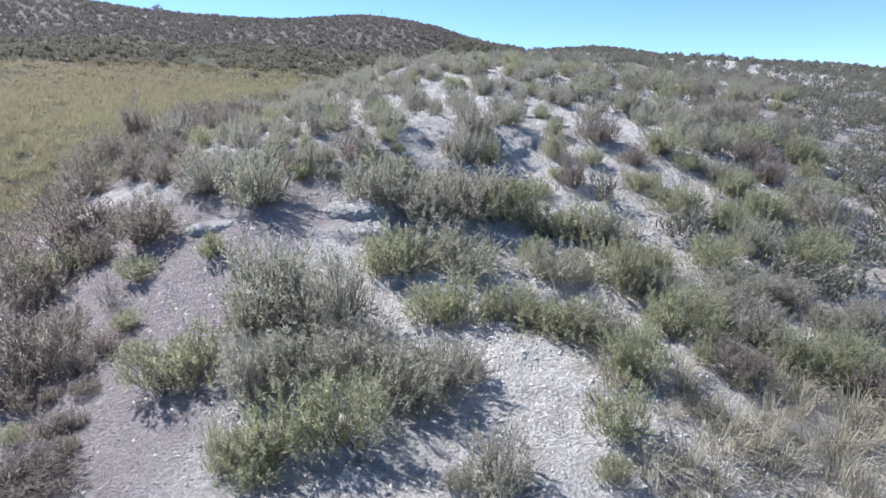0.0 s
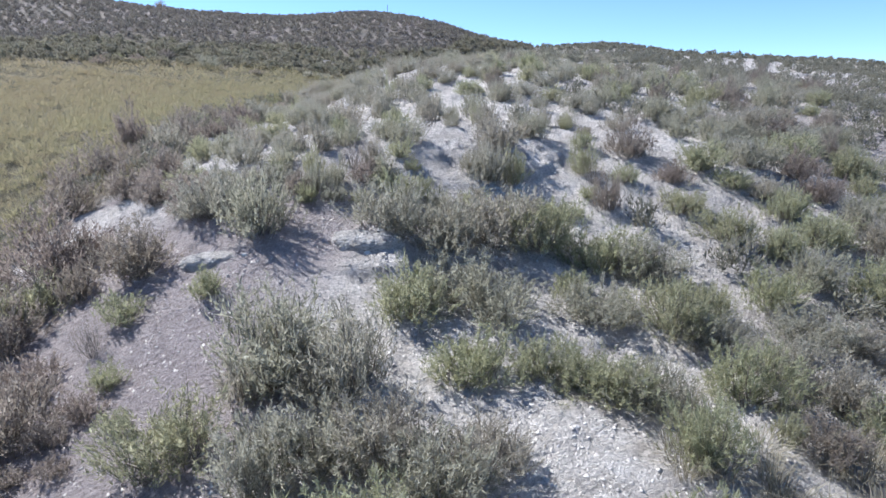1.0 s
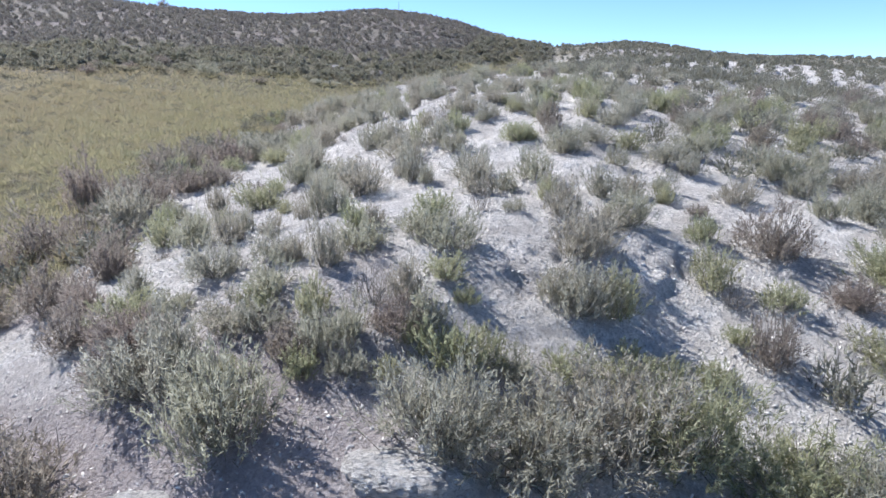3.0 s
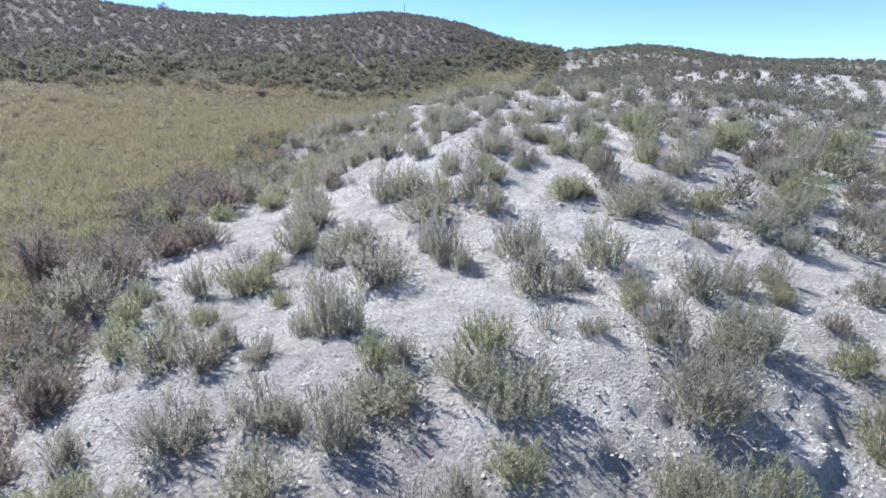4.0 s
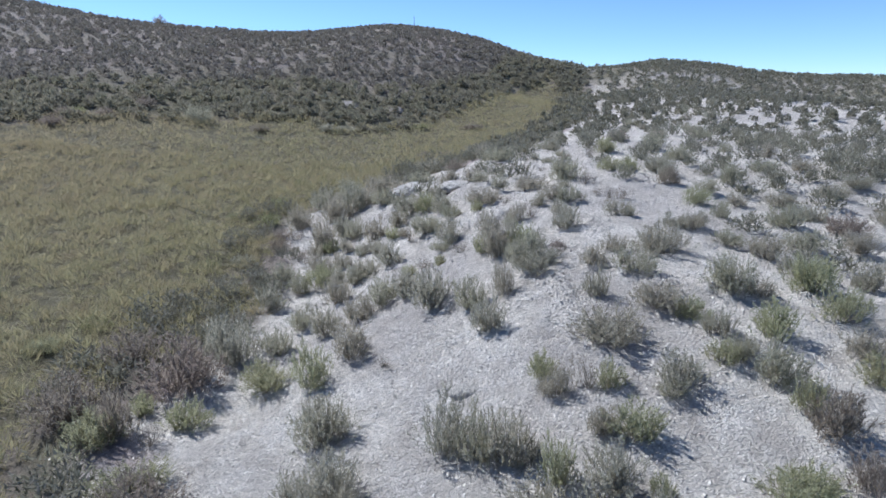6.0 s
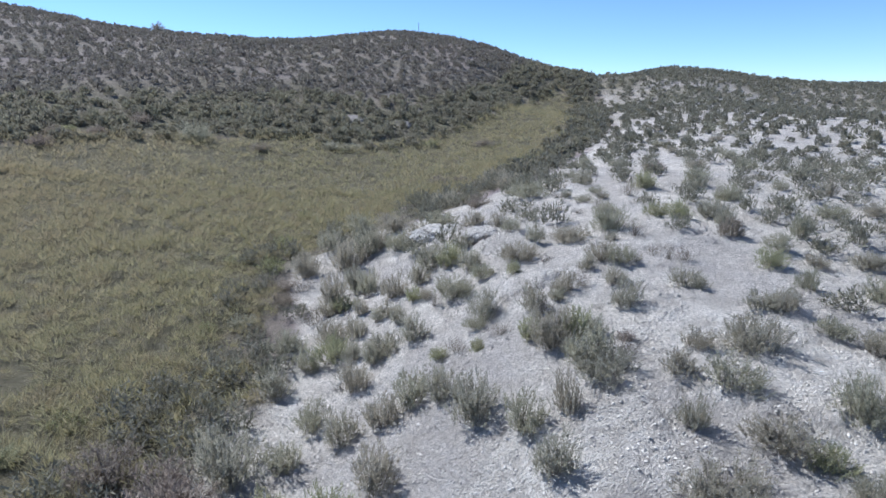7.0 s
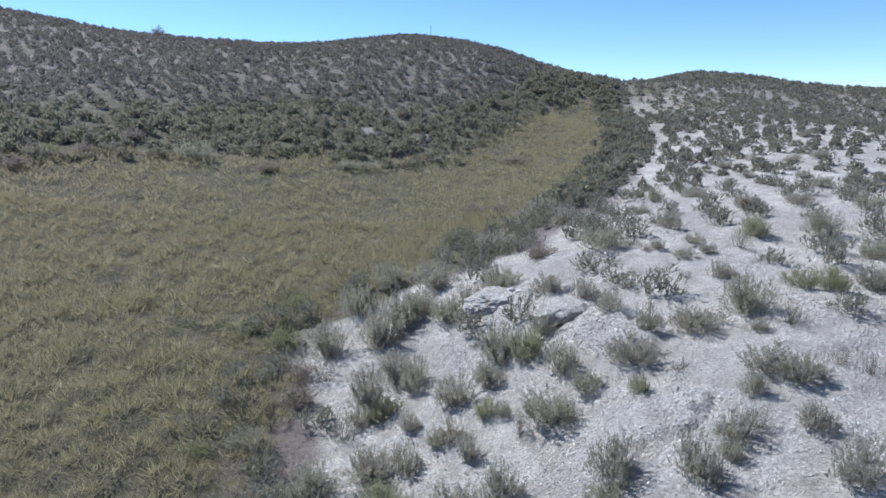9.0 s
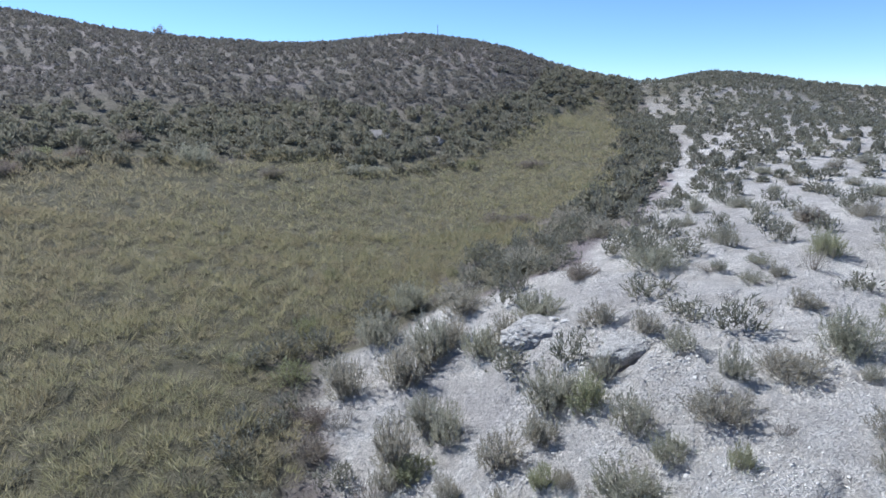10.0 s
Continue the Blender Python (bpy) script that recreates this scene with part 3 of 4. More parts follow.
shrub(-3.94, 15.57, 0.30, 0.31, "green")
shrub(-1.50, 15.58, 0.32, 0.44, "bush")
shrub(-2.57, 15.59, 0.88, 0.84, "bush")
shrub(0.33, 15.61, 0.65, 0.78, "bush")
shrub(-8.27, 15.64, 1.18, 1.25, "dry")
shrub(-6.14, 15.67, 0.49, 0.66, "green")
shrub(-3.54, 15.73, 0.71, 0.56, "bare")
shrub(-5.69, 15.76, 0.32, 0.36, "bush")
shrub(5.06, 15.91, 0.67, 0.55, "bush")
shrub(-1.76, 15.97, 0.53, 0.94, "bush")
shrub(-0.70, 16.03, 0.72, 0.86, "bush")
shrub(3.18, 16.17, 0.49, 0.51, "bush")
shrub(-7.01, 16.23, 0.96, 1.17, "bush")
shrub(-4.59, 16.25, 0.82, 0.75, "green")
shrub(-5.41, 16.34, 0.44, 0.68, "bush")
shrub(1.95, 16.49, 0.44, 0.46, "bush")
shrub(-6.35, 16.51, 0.46, 0.47, "bush")
shrub(-3.44, 16.59, 0.58, 0.58, "bush")
shrub(-2.01, 16.64, 0.40, 0.58, "bush")
shrub(2.92, 16.83, 0.91, 0.51, "bush")
shrub(-8.22, 16.93, 0.58, 0.61, "dry")
shrub(-4.52, 17.13, 0.36, 0.36, "green")
shrub(1.12, 17.18, 0.92, 0.71, "bush")
shrub(-4.12, 17.34, 0.77, 0.72, "bush")
shrub(-7.34, 17.45, 1.14, 1.15, "dry")
shrub(3.65, 17.47, 0.94, 0.74, "bush")
shrub(-3.24, 17.53, 0.83, 0.59, "bush")
shrub(-5.12, 17.55, 0.60, 0.51, "bare")
shrub(-1.05, 17.67, 0.54, 0.69, "bush")
shrub(2.45, 17.73, 0.62, 0.55, "green")
shrub(-2.13, 17.88, 0.99, 0.67, "bush")
shrub(0.27, 17.90, 0.77, 0.58, "green")
shrub(1.82, 17.95, 0.87, 0.57, "bush")
shrub(-8.88, 17.99, 0.96, 1.52, "dry")
shrub(0.47, 18.12, 0.60, 0.31, "green")
shrub(1.00, 18.15, 0.42, 0.49, "dry")
shrub(-0.90, 18.20, 0.25, 0.32, "green")
shrub(-1.35, 18.29, 0.63, 0.69, "bush")
shrub(-1.84, 18.51, 0.36, 0.65, "green")
shrub(-6.99, 18.59, 0.88, 0.67, "dry")
shrub(-4.25, 18.64, 0.74, 0.78, "bush")
shrub(5.56, 18.70, 0.69, 0.69, "dry")
shrub(1.05, 18.82, 0.61, 0.65, "dry")
shrub(-0.98, 18.95, 0.63, 0.52, "green")
shrub(-2.30, 18.96, 0.58, 0.78, "bush")
shrub(-4.30, 19.00, 0.73, 0.76, "bush")
shrub(-6.56, 19.04, 1.10, 0.69, "dry")
shrub(-1.31, 19.04, 0.32, 0.43, "bush")
shrub(-4.71, 19.08, 0.45, 0.46, "bush")
shrub(-2.59, 19.08, 0.47, 0.77, "bush")
shrub(0.94, 19.17, 0.38, 0.51, "green")
shrub(2.57, 19.18, 0.75, 0.65, "bush")
shrub(-2.97, 19.33, 0.68, 0.83, "bush")
shrub(-0.40, 19.50, 0.32, 0.28, "bush")
shrub(-6.86, 19.53, 0.80, 0.50, "green")
shrub(2.03, 19.67, 0.52, 0.59, "green")
shrub(0.82, 19.68, 0.59, 0.67, "bush")
shrub(-0.23, 19.72, 0.56, 0.52, "bush")
shrub(-1.66, 19.78, 0.42, 0.45, "bush")
shrub(-1.03, 19.80, 0.35, 0.39, "green")
shrub(-1.29, 19.81, 0.58, 0.50, "bare")
shrub(0.37, 20.04, 0.43, 0.37, "green")
shrub(3.12, 20.06, 0.69, 0.69, "bush")
shrub(-4.58, 20.11, 0.77, 0.83, "bush")
shrub(-9.24, 20.13, 0.55, 0.43, "green")
shrub(0.62, 20.14, 0.43, 0.37, "bush")
shrub(2.17, 20.23, 0.63, 0.46, "bush")
shrub(-1.78, 20.23, 0.42, 0.48, "green")
shrub(4.44, 20.26, 0.74, 0.74, "dry")
shrub(5.26, 20.28, 0.74, 0.74, "bush")
shrub(-7.12, 20.48, 0.47, 0.51, "bare")
shrub(-8.02, 20.51, 0.84, 0.72, "green")
shrub(0.52, 20.62, 0.46, 0.41, "bush")
shrub(1.25, 20.63, 0.63, 0.66, "green")
shrub(-7.70, 20.72, 0.53, 0.92, "dry")
shrub(3.32, 20.76, 0.80, 0.78, "bush")
shrub(-0.85, 20.78, 0.90, 0.63, "bush")
shrub(-6.80, 21.01, 0.65, 0.52, "green")
shrub(-8.82, 21.14, 1.10, 0.85, "dry")
shrub(0.39, 21.19, 0.49, 0.42, "green")
shrub(2.45, 21.21, 0.63, 0.59, "green")
shrub(-7.63, 21.33, 0.48, 0.45, "green")
shrub(0.06, 21.49, 0.73, 0.48, "bush")
shrub(-3.97, 21.53, 0.43, 0.26, "bare")
shrub(-2.43, 21.59, 0.52, 0.66, "bush")
shrub(-5.10, 21.68, 0.60, 0.86, "green")
shrub(-0.79, 21.85, 0.36, 0.58, "bush")
shrub(1.60, 21.90, 0.44, 0.37, "bush")
shrub(2.44, 21.91, 0.76, 0.76, "green")
shrub(1.19, 21.91, 0.72, 0.73, "bush")
shrub(-6.05, 22.08, 0.92, 0.58, "green")
shrub(-7.39, 22.23, 1.26, 1.05, "dry")
shrub(-4.65, 22.39, 0.68, 0.83, "bush")
shrub(3.57, 22.39, 0.55, 0.59, "bush")
shrub(-2.69, 22.52, 0.58, 0.59, "bush")
shrub(-0.07, 22.55, 0.68, 0.48, "bush")
shrub(-2.13, 22.64, 0.37, 0.75, "bush")
shrub(-0.63, 22.91, 0.49, 0.41, "bush")
shrub(-8.64, 22.97, 1.01, 0.70, "dry")
shrub(-3.32, 23.08, 0.71, 0.87, "bush")
shrub(-1.53, 23.09, 0.87, 0.58, "bush")
shrub(-6.92, 23.16, 0.97, 1.20, "bush")
shrub(-6.15, 23.29, 0.57, 0.69, "bush")
shrub(-1.19, 23.46, 0.58, 0.45, "bare")
shrub(-1.68, 23.47, 0.69, 0.68, "bush")
shrub(-10.59, 23.48, 0.74, 0.39, "green")
shrub(2.49, 23.57, 0.69, 0.56, "bush")
shrub(0.70, 23.61, 0.92, 0.67, "bush")
shrub(-0.11, 23.66, 0.46, 0.36, "bush")
shrub(-5.38, 23.73, 0.56, 0.72, "bush")
shrub(-4.69, 23.80, 0.66, 0.67, "bush")
shrub(-3.82, 23.88, 0.66, 0.67, "bush")
shrub(-1.09, 23.90, 0.28, 0.22, "dry")
shrub(2.07, 24.11, 0.60, 0.41, "bush")
shrub(-4.30, 24.14, 0.68, 0.72, "bush")
shrub(-2.10, 24.21, 0.74, 0.86, "bush")
shrub(3.52, 24.29, 0.73, 0.47, "bush")
shrub(-1.43, 24.31, 0.33, 0.44, "bush")
shrub(-5.97, 24.33, 0.59, 0.62, "bush")
shrub(4.59, 24.34, 0.73, 0.53, "bush")
shrub(-10.24, 24.34, 0.78, 0.34, "yellow")
shrub(-1.71, 24.40, 0.56, 0.68, "green")
shrub(-2.38, 24.70, 0.49, 0.55, "green")
shrub(1.66, 24.83, 0.52, 0.41, "bush")
shrub(1.27, 24.86, 0.52, 0.36, "bush")
shrub(-3.24, 24.92, 0.29, 0.32, "green")
shrub(1.80, 25.13, 0.58, 0.38, "bush")
shrub(-2.86, 25.16, 0.51, 0.36, "bare")
shrub(6.44, 25.27, 0.78, 0.50, "bush")
shrub(-3.60, 25.28, 0.59, 0.45, "bare")
shrub(-5.42, 25.28, 0.63, 0.84, "bush")
shrub(-3.92, 25.29, 0.31, 0.34, "green")
shrub(-0.70, 25.31, 0.56, 0.57, "bush")
shrub(-2.09, 25.41, 0.37, 0.49, "bare")
shrub(-6.99, 25.57, 0.65, 0.69, "bush")
shrub(-2.26, 25.67, 0.47, 0.66, "bush")
shrub(-3.23, 25.71, 0.45, 0.31, "bush")
shrub(0.66, 25.73, 0.25, 0.25, "bush")
shrub(-1.82, 25.82, 0.27, 0.35, "bush")
shrub(0.51, 25.96, 0.58, 0.43, "bush")
shrub(-3.10, 26.03, 0.58, 0.74, "bush")
shrub(2.72, 26.09, 0.44, 0.48, "bush")
shrub(-5.20, 26.11, 0.51, 0.45, "bush")
shrub(-1.62, 26.12, 0.47, 0.51, "bush")
shrub(-0.70, 26.18, 0.45, 0.38, "bush")
shrub(-1.30, 26.29, 0.41, 0.53, "bare")
shrub(-4.46, 26.36, 0.62, 0.67, "bush")
shrub(-5.01, 26.37, 0.77, 0.55, "bush")
shrub(6.48, 26.43, 0.85, 0.48, "bush")
shrub(4.78, 26.51, 0.71, 0.49, "bush")
shrub(-5.66, 26.56, 0.45, 0.52, "bush")
shrub(-6.64, 26.60, 0.46, 0.62, "bush")
shrub(-6.14, 26.78, 0.81, 0.65, "green")
shrub(-1.05, 27.00, 0.36, 0.38, "bush")
shrub(2.52, 27.19, 0.70, 0.45, "green")
shrub(0.92, 27.23, 0.62, 0.45, "bare")
shrub(-0.33, 27.26, 0.54, 0.51, "bush")
shrub(-0.02, 27.28, 0.37, 0.28, "bare")
shrub(0.64, 27.35, 0.37, 0.39, "bare")
shrub(-2.47, 27.36, 0.32, 0.41, "green")
shrub(-7.29, 27.37, 0.87, 0.56, "bush")
shrub(-4.87, 27.39, 0.35, 0.57, "bush")
shrub(4.63, 27.43, 0.75, 0.44, "bush")
shrub(3.59, 27.45, 0.55, 0.36, "bush")
shrub(-0.69, 27.52, 0.66, 0.50, "bush")
shrub(-3.65, 27.54, 0.85, 0.62, "bush")
shrub(-4.09, 27.55, 0.39, 0.54, "bare")
shrub(0.40, 27.64, 0.38, 0.44, "bare")
shrub(-6.33, 27.65, 0.72, 0.67, "bush")
shrub(-5.80, 27.65, 0.50, 0.57, "bush")
shrub(8.14, 27.87, 0.92, 0.52, "bush")
shrub(-1.77, 27.90, 0.49, 0.29, "bare")
shrub(-5.14, 27.91, 0.51, 0.44, "bush")
shrub(-3.09, 27.92, 0.51, 0.43, "bush")
shrub(-5.39, 27.95, 0.32, 0.34, "bush")
shrub(-4.31, 28.09, 0.30, 0.31, "bush")
shrub(6.26, 28.16, 0.79, 0.54, "bush")
shrub(3.23, 28.19, 0.63, 0.47, "bush")
shrub(-4.56, 28.20, 0.40, 0.45, "green")
shrub(-9.32, 28.22, 0.49, 0.32, "yellow")
shrub(-2.26, 28.40, 0.90, 0.60, "bush")
shrub(-5.85, 28.53, 0.38, 0.48, "bush")
shrub(-8.61, 28.60, 0.61, 0.36, "bush")
shrub(-3.35, 28.63, 0.65, 0.71, "bush")
shrub(7.15, 28.73, 0.73, 0.48, "bush")
shrub(-7.00, 28.74, 0.66, 0.85, "bare")
shrub(-5.11, 28.82, 0.65, 0.72, "bush")
shrub(2.48, 28.86, 0.62, 0.54, "dry")
shrub(-0.15, 28.87, 0.31, 0.27, "bush")
shrub(4.02, 28.92, 0.56, 0.74, "bush")
shrub(0.40, 29.00, 0.63, 0.55, "bare")
shrub(-4.56, 29.00, 0.55, 0.59, "bush")
shrub(-6.74, 29.08, 0.46, 0.49, "bush")
shrub(-1.86, 29.15, 0.44, 0.59, "bush")
shrub(-1.08, 29.21, 0.92, 0.52, "bush")
shrub(-6.38, 29.27, 0.69, 0.45, "green")
shrub(-3.80, 29.46, 0.66, 0.72, "green")
shrub(-6.66, 29.60, 0.71, 1.15, "bush")
shrub(-0.02, 29.62, 0.88, 0.83, "bush")
shrub(-4.29, 29.66, 0.83, 0.85, "bush")
shrub(-3.51, 29.81, 0.45, 0.50, "bush")
shrub(2.77, 29.87, 0.57, 0.60, "bush")
shrub(-8.09, 29.95, 0.62, 0.36, "dry")
shrub(-5.89, 29.96, 0.61, 0.79, "bush")
shrub(-2.34, 29.96, 0.56, 0.41, "bush")
shrub(-3.08, 30.20, 0.69, 0.48, "bare")
shrub(-6.25, 30.39, 0.72, 0.80, "bush")
shrub(5.54, 30.42, 0.80, 0.44, "bush")
shrub(2.66, 30.44, 0.71, 0.65, "bush")
shrub(1.83, 30.44, 0.71, 0.51, "green")
shrub(1.28, 30.45, 0.60, 0.50, "green")
shrub(6.77, 30.55, 0.80, 0.50, "bush")
shrub(-7.75, 30.63, 0.77, 0.51, "bare")
shrub(-8.28, 30.88, 0.76, 0.37, "dry")
shrub(-2.59, 30.90, 0.56, 0.53, "bush")
shrub(0.17, 31.32, 0.56, 0.38, "bush")
shrub(-0.43, 31.44, 0.41, 0.23, "bare")
shrub(-3.19, 31.53, 0.66, 0.55, "bush")
shrub(-7.83, 31.73, 0.83, 1.04, "bush")
shrub(-6.70, 31.81, 0.96, 1.20, "bush")
shrub(-5.30, 31.84, 0.72, 0.72, "bush")
shrub(-0.89, 31.86, 0.43, 0.24, "bare")
shrub(3.75, 32.06, 0.76, 0.67, "bush")
shrub(-4.71, 32.12, 0.67, 0.74, "bush")
shrub(-9.04, 32.18, 0.86, 0.57, "yellow")
shrub(-6.29, 32.30, 0.83, 1.20, "bush")
shrub(10.70, 32.57, 0.63, 0.59, "bush")
shrub(-0.08, 32.70, 0.57, 0.25, "bush")
shrub(-4.10, 32.73, 1.00, 0.66, "bush")
shrub(6.81, 32.78, 0.63, 0.63, "bush")
shrub(-5.99, 32.81, 0.88, 0.76, "bush")
shrub(-10.47, 32.82, 0.42, 0.23, "green")
shrub(0.45, 32.83, 0.35, 0.40, "bush")
shrub(1.29, 33.11, 0.70, 0.69, "bare")
shrub(5.61, 33.16, 0.49, 0.40, "bush")
shrub(-0.47, 33.35, 0.36, 0.29, "bush")
shrub(-0.68, 33.39, 0.61, 0.22, "bare")
shrub(-7.54, 33.47, 0.89, 0.98, "bush")
shrub(0.43, 33.63, 0.49, 0.29, "bush")
shrub(3.54, 33.88, 0.85, 0.75, "bush")
shrub(-1.65, 33.95, 1.14, 0.64, "bush")
shrub(1.91, 33.96, 0.76, 0.72, "green")
shrub(-9.29, 34.10, 0.65, 0.51, "yellow")
shrub(-5.67, 34.26, 1.23, 0.80, "bush")
shrub(-3.05, 34.47, 0.80, 0.42, "dry")
shrub(-6.93, 35.00, 1.00, 0.87, "bush")
shrub(0.39, 35.11, 0.68, 0.67, "bush")
shrub(7.42, 35.56, 0.65, 0.55, "bush")
shrub(11.26, 35.91, 0.65, 0.64, "bush")
shrub(5.94, 36.09, 0.66, 0.56, "bush")
shrub(3.12, 36.60, 0.75, 0.42, "dry")
shrub(2.87, 36.64, 0.60, 0.52, "bush")
shrub(-4.06, 36.73, 1.09, 0.73, "bush")
shrub(-6.00, 36.93, 0.44, 0.30, "yellow")
shrub(4.58, 37.08, 0.77, 0.52, "bush")
shrub(-9.43, 37.73, 0.56, 0.35, "yellow")
shrub(0.43, 38.10, 0.66, 0.48, "bush")
shrub(-1.80, 38.54, 1.19, 0.81, "bush")
shrub(1.25, 39.57, 0.66, 0.66, "bush")
shrub(2.59, 39.61, 0.89, 0.51, "bush")
shrub(7.20, 40.71, 0.75, 0.55, "bush")
shrub(-2.21, 41.02, 1.17, 0.84, "bush")
shrub(4.49, 41.57, 0.49, 0.35, "bush")
shrub(-5.03, 41.77, 0.89, 0.36, "green")
shrub(17.79, 41.86, 0.35, 0.25, "bush")
shrub(7.62, 42.61, 0.61, 0.40, "bush")
shrub(-3.62, 42.82, 1.04, 0.37, "dry")
shrub(5.74, 43.01, 0.63, 0.41, "bush")
shrub(-4.60, 43.06, 1.17, 0.42, "dry")
shrub(-24.53, 45.33, 1.30, 0.64, "dry")
shrub(5.91, 45.52, 0.70, 0.46, "bush")
shrub(8.70, 45.57, 0.69, 0.46, "bush")
shrub(10.15, 46.23, 0.71, 0.47, "bush")
shrub(7.52, 46.65, 0.53, 0.39, "bush")
shrub(-25.00, 47.16, 1.10, 0.55, "dry")
shrub(-0.19, 47.29, 1.08, 0.40, "yellow")
shrub(-24.69, 47.92, 0.96, 0.45, "yellow")
shrub(-23.18, 48.11, 1.14, 0.56, "dry")
shrub(-14.75, 48.89, 1.16, 0.50, "dry")
shrub(9.69, 49.13, 0.66, 0.53, "bush")
shrub(-18.61, 49.48, 1.70, 1.40, "bush")
shrub(-10.96, 50.87, 1.54, 0.58, "bush")
shrub(-10.11, 51.09, 1.24, 0.53, "bush")
shrub(-22.31, 51.20, 1.25, 0.69, "dry")
shrub(12.14, 51.36, 0.71, 0.52, "bush")
shrub(-5.77, 54.40, 1.36, 0.45, "yellow")
shrub(-2.20, 54.84, 1.44, 0.59, "dry")
shrub(-41.60, 94.20, 1.50, 1.45, "dry")



def scatter(count, x0, x1, y0, y1, wanted, seed):
    """Places for plants, chosen by chance where wanted(x, y) is high."""
    rng = np.random.RandomState(seed)
    gap = math.sqrt((x1 - x0) * (y1 - y0) / count)
    x, y = (v.ravel() for v in np.meshgrid(np.arange(x0, x1, gap), np.arange(y0, y1, gap)))
    count = len(x)
    x, y = x + rng.uniform(-0.62, 0.62, count) * gap, y + rng.uniform(-0.62, 0.62, count) * gap
    keep = rng.rand(count) < wanted(x, y)
    return x[keep], y[keep], rng


def many(name, x, y, rng, shapes, wide, tall, material, label, category):
    """Many small plants in one mesh: chosen shapes, turned, sized and set on the ground."""
    verts, faces, total = [], [], 0
    z = height(x, y)
    for k in range(len(x)):
        v, f = shapes[rng.randint(len(shapes))]
        a, w, h = rng.uniform(0, 2 * math.pi), rng.uniform(*wide), rng.uniform(*tall)
        c, s = math.cos(a) * w, math.sin(a) * w
        verts.append(np.stack([x[k] + v[:, 0] * c - v[:, 1] * s, y[k] + v[:, 0] * s + v[:, 1] * c, z[k] + v[:, 2] * h], 1))
        faces.append(f + total)
        total += len(v)
    me = mesh_from(name, np.concatenate(verts), np.concatenate(faces), material)
    return tagged(new(name, me), label, category, kind="stuff")


def spread(x0, x1, y0, y1, gap, seed, spots=(), tries=4):
    """Places at least gap(x, y) apart from one another, and clear of the spots (x, y, wide); no place where gap is 0."""
    rng = np.random.RandomState(seed)
    n = int((x1 - x0) * (y1 - y0) * tries)
    x, y = rng.uniform(x0, x1, n), rng.uniform(y0, y1, n)
    apart = gap(x, y)
    cells = {}
    for sx, sy, sw in spots:
        cells.setdefault((int(sx // 2), int(sy // 2)), []).append((sx, sy, 0.4 * sw - 0.15))
    kept = []
    for k in np.nonzero(apart > 0)[0]:
        px, py, g = x[k], y[k], apart[k]
        cx, cy = int(px // 2), int(py // 2)
        if all(math.hypot(px - qx, py - qy) > g + extra for i in (-1, 0, 1) for j in (-1, 0, 1) for qx, qy, extra in cells.get((cx + i, cy + j), ())):
            cells.setdefault((cx, cy), []).append((px, py, 0.0))
            kept.append(k)
    return x[kept], y[kept], rng


def far_shape(seed, n=72, fine=1.0):
    """A rounded shrub seen from afar: a dome of short upright clumps, three lobes wide."""
    rng = np.random.RandomState(seed)
    lobes = [(rng.uniform(-0.22, 0.22), rng.uniform(-0.22, 0.22), rng.uniform(0.24, 0.34), rng.uniform(0.6, 0.95)) for k in range(4)]
    pick = rng.randint(0, 4, n)
    cx, cy, wide, tall = (np.array(v)[pick] for v in zip(*lobes))
    a, c = rng.uniform(0, 2 * math.pi, n), rng.uniform(0, 1, n)
    out = np.sqrt(1 - c * c)
    way = np.stack([np.cos(a) * out * 0.8, np.sin(a) * out * 0.8, c * 0.7 + 0.45], 1) + rng.normal(0, 0.2, (n, 3))
    way /= np.linalg.norm(way, axis=1)[:, None]
    places = np.stack([cx + np.cos(a) * out * wide * 0.75, cy + np.sin(a) * out * wide * 0.75, c * tall * 0.7 - 0.04], 1)
    return needles(places, way, rng.uniform(0.18, 0.34, n) * fine, rng.uniform(0.05, 0.09, n) * fine, rng)


def tuft_shape(seed, blades, wide):
    """A soft cushion of grass: fine short blades all over a low uneven dome."""
    rng = np.random.RandomState(seed)
    a, r = rng.uniform(0, 2 * math.pi, blades), np.sqrt(rng.uniform(0, 1, blades)) * 0.5
    dome = np.clip(1 - (r / 0.53) ** 2, 0, 1) * (0.75 + 0.25 * np.cos(2 * a + rng.uniform(0, 6)))
    base = np.stack([r * np.cos(a), r * np.sin(a), dome * 0.55 - 0.1], 1)
    way = np.stack([np.cos(a) * r * 0.9, np.sin(a) * r * 0.9, np.full(blades, 0.55)], 1) + rng.normal(0, 0.22, (blades, 3))
    way /= np.linalg.norm(way, axis=1)[:, None]
    return needles(base, way, rng.uniform(0.22, 0.5, blades), wide * rng.uniform(0.6, 1.4, blades), rng)


def stone_shape(seed):
    rng = np.random.RandomState(seed)
    v = np.array([(1, 0, 0), (-1, 0, 0), (0, 1, 0), (0, -1, 0), (0, 0, 1), (0, 0, -1)], float) * rng.uniform(0.5, 1.0, (6, 1)) + rng.normal(0, 0.22, (6, 3))
    f = np.array([(0, 2, 4), (2, 1, 4), (1, 3, 4), (3, 0, 4), (2, 0, 5), (1, 2, 5), (3, 1, 5), (0, 3, 5)])
    return v * 0.5 * (1, 1, 0.8), f


def scrub_shape(seed):
    """A shrub some way off: fewer and broader leaves."""
    return shrub_shape(seed, 5, 80, 6, 0.15, 0.2, 0.12)[1]


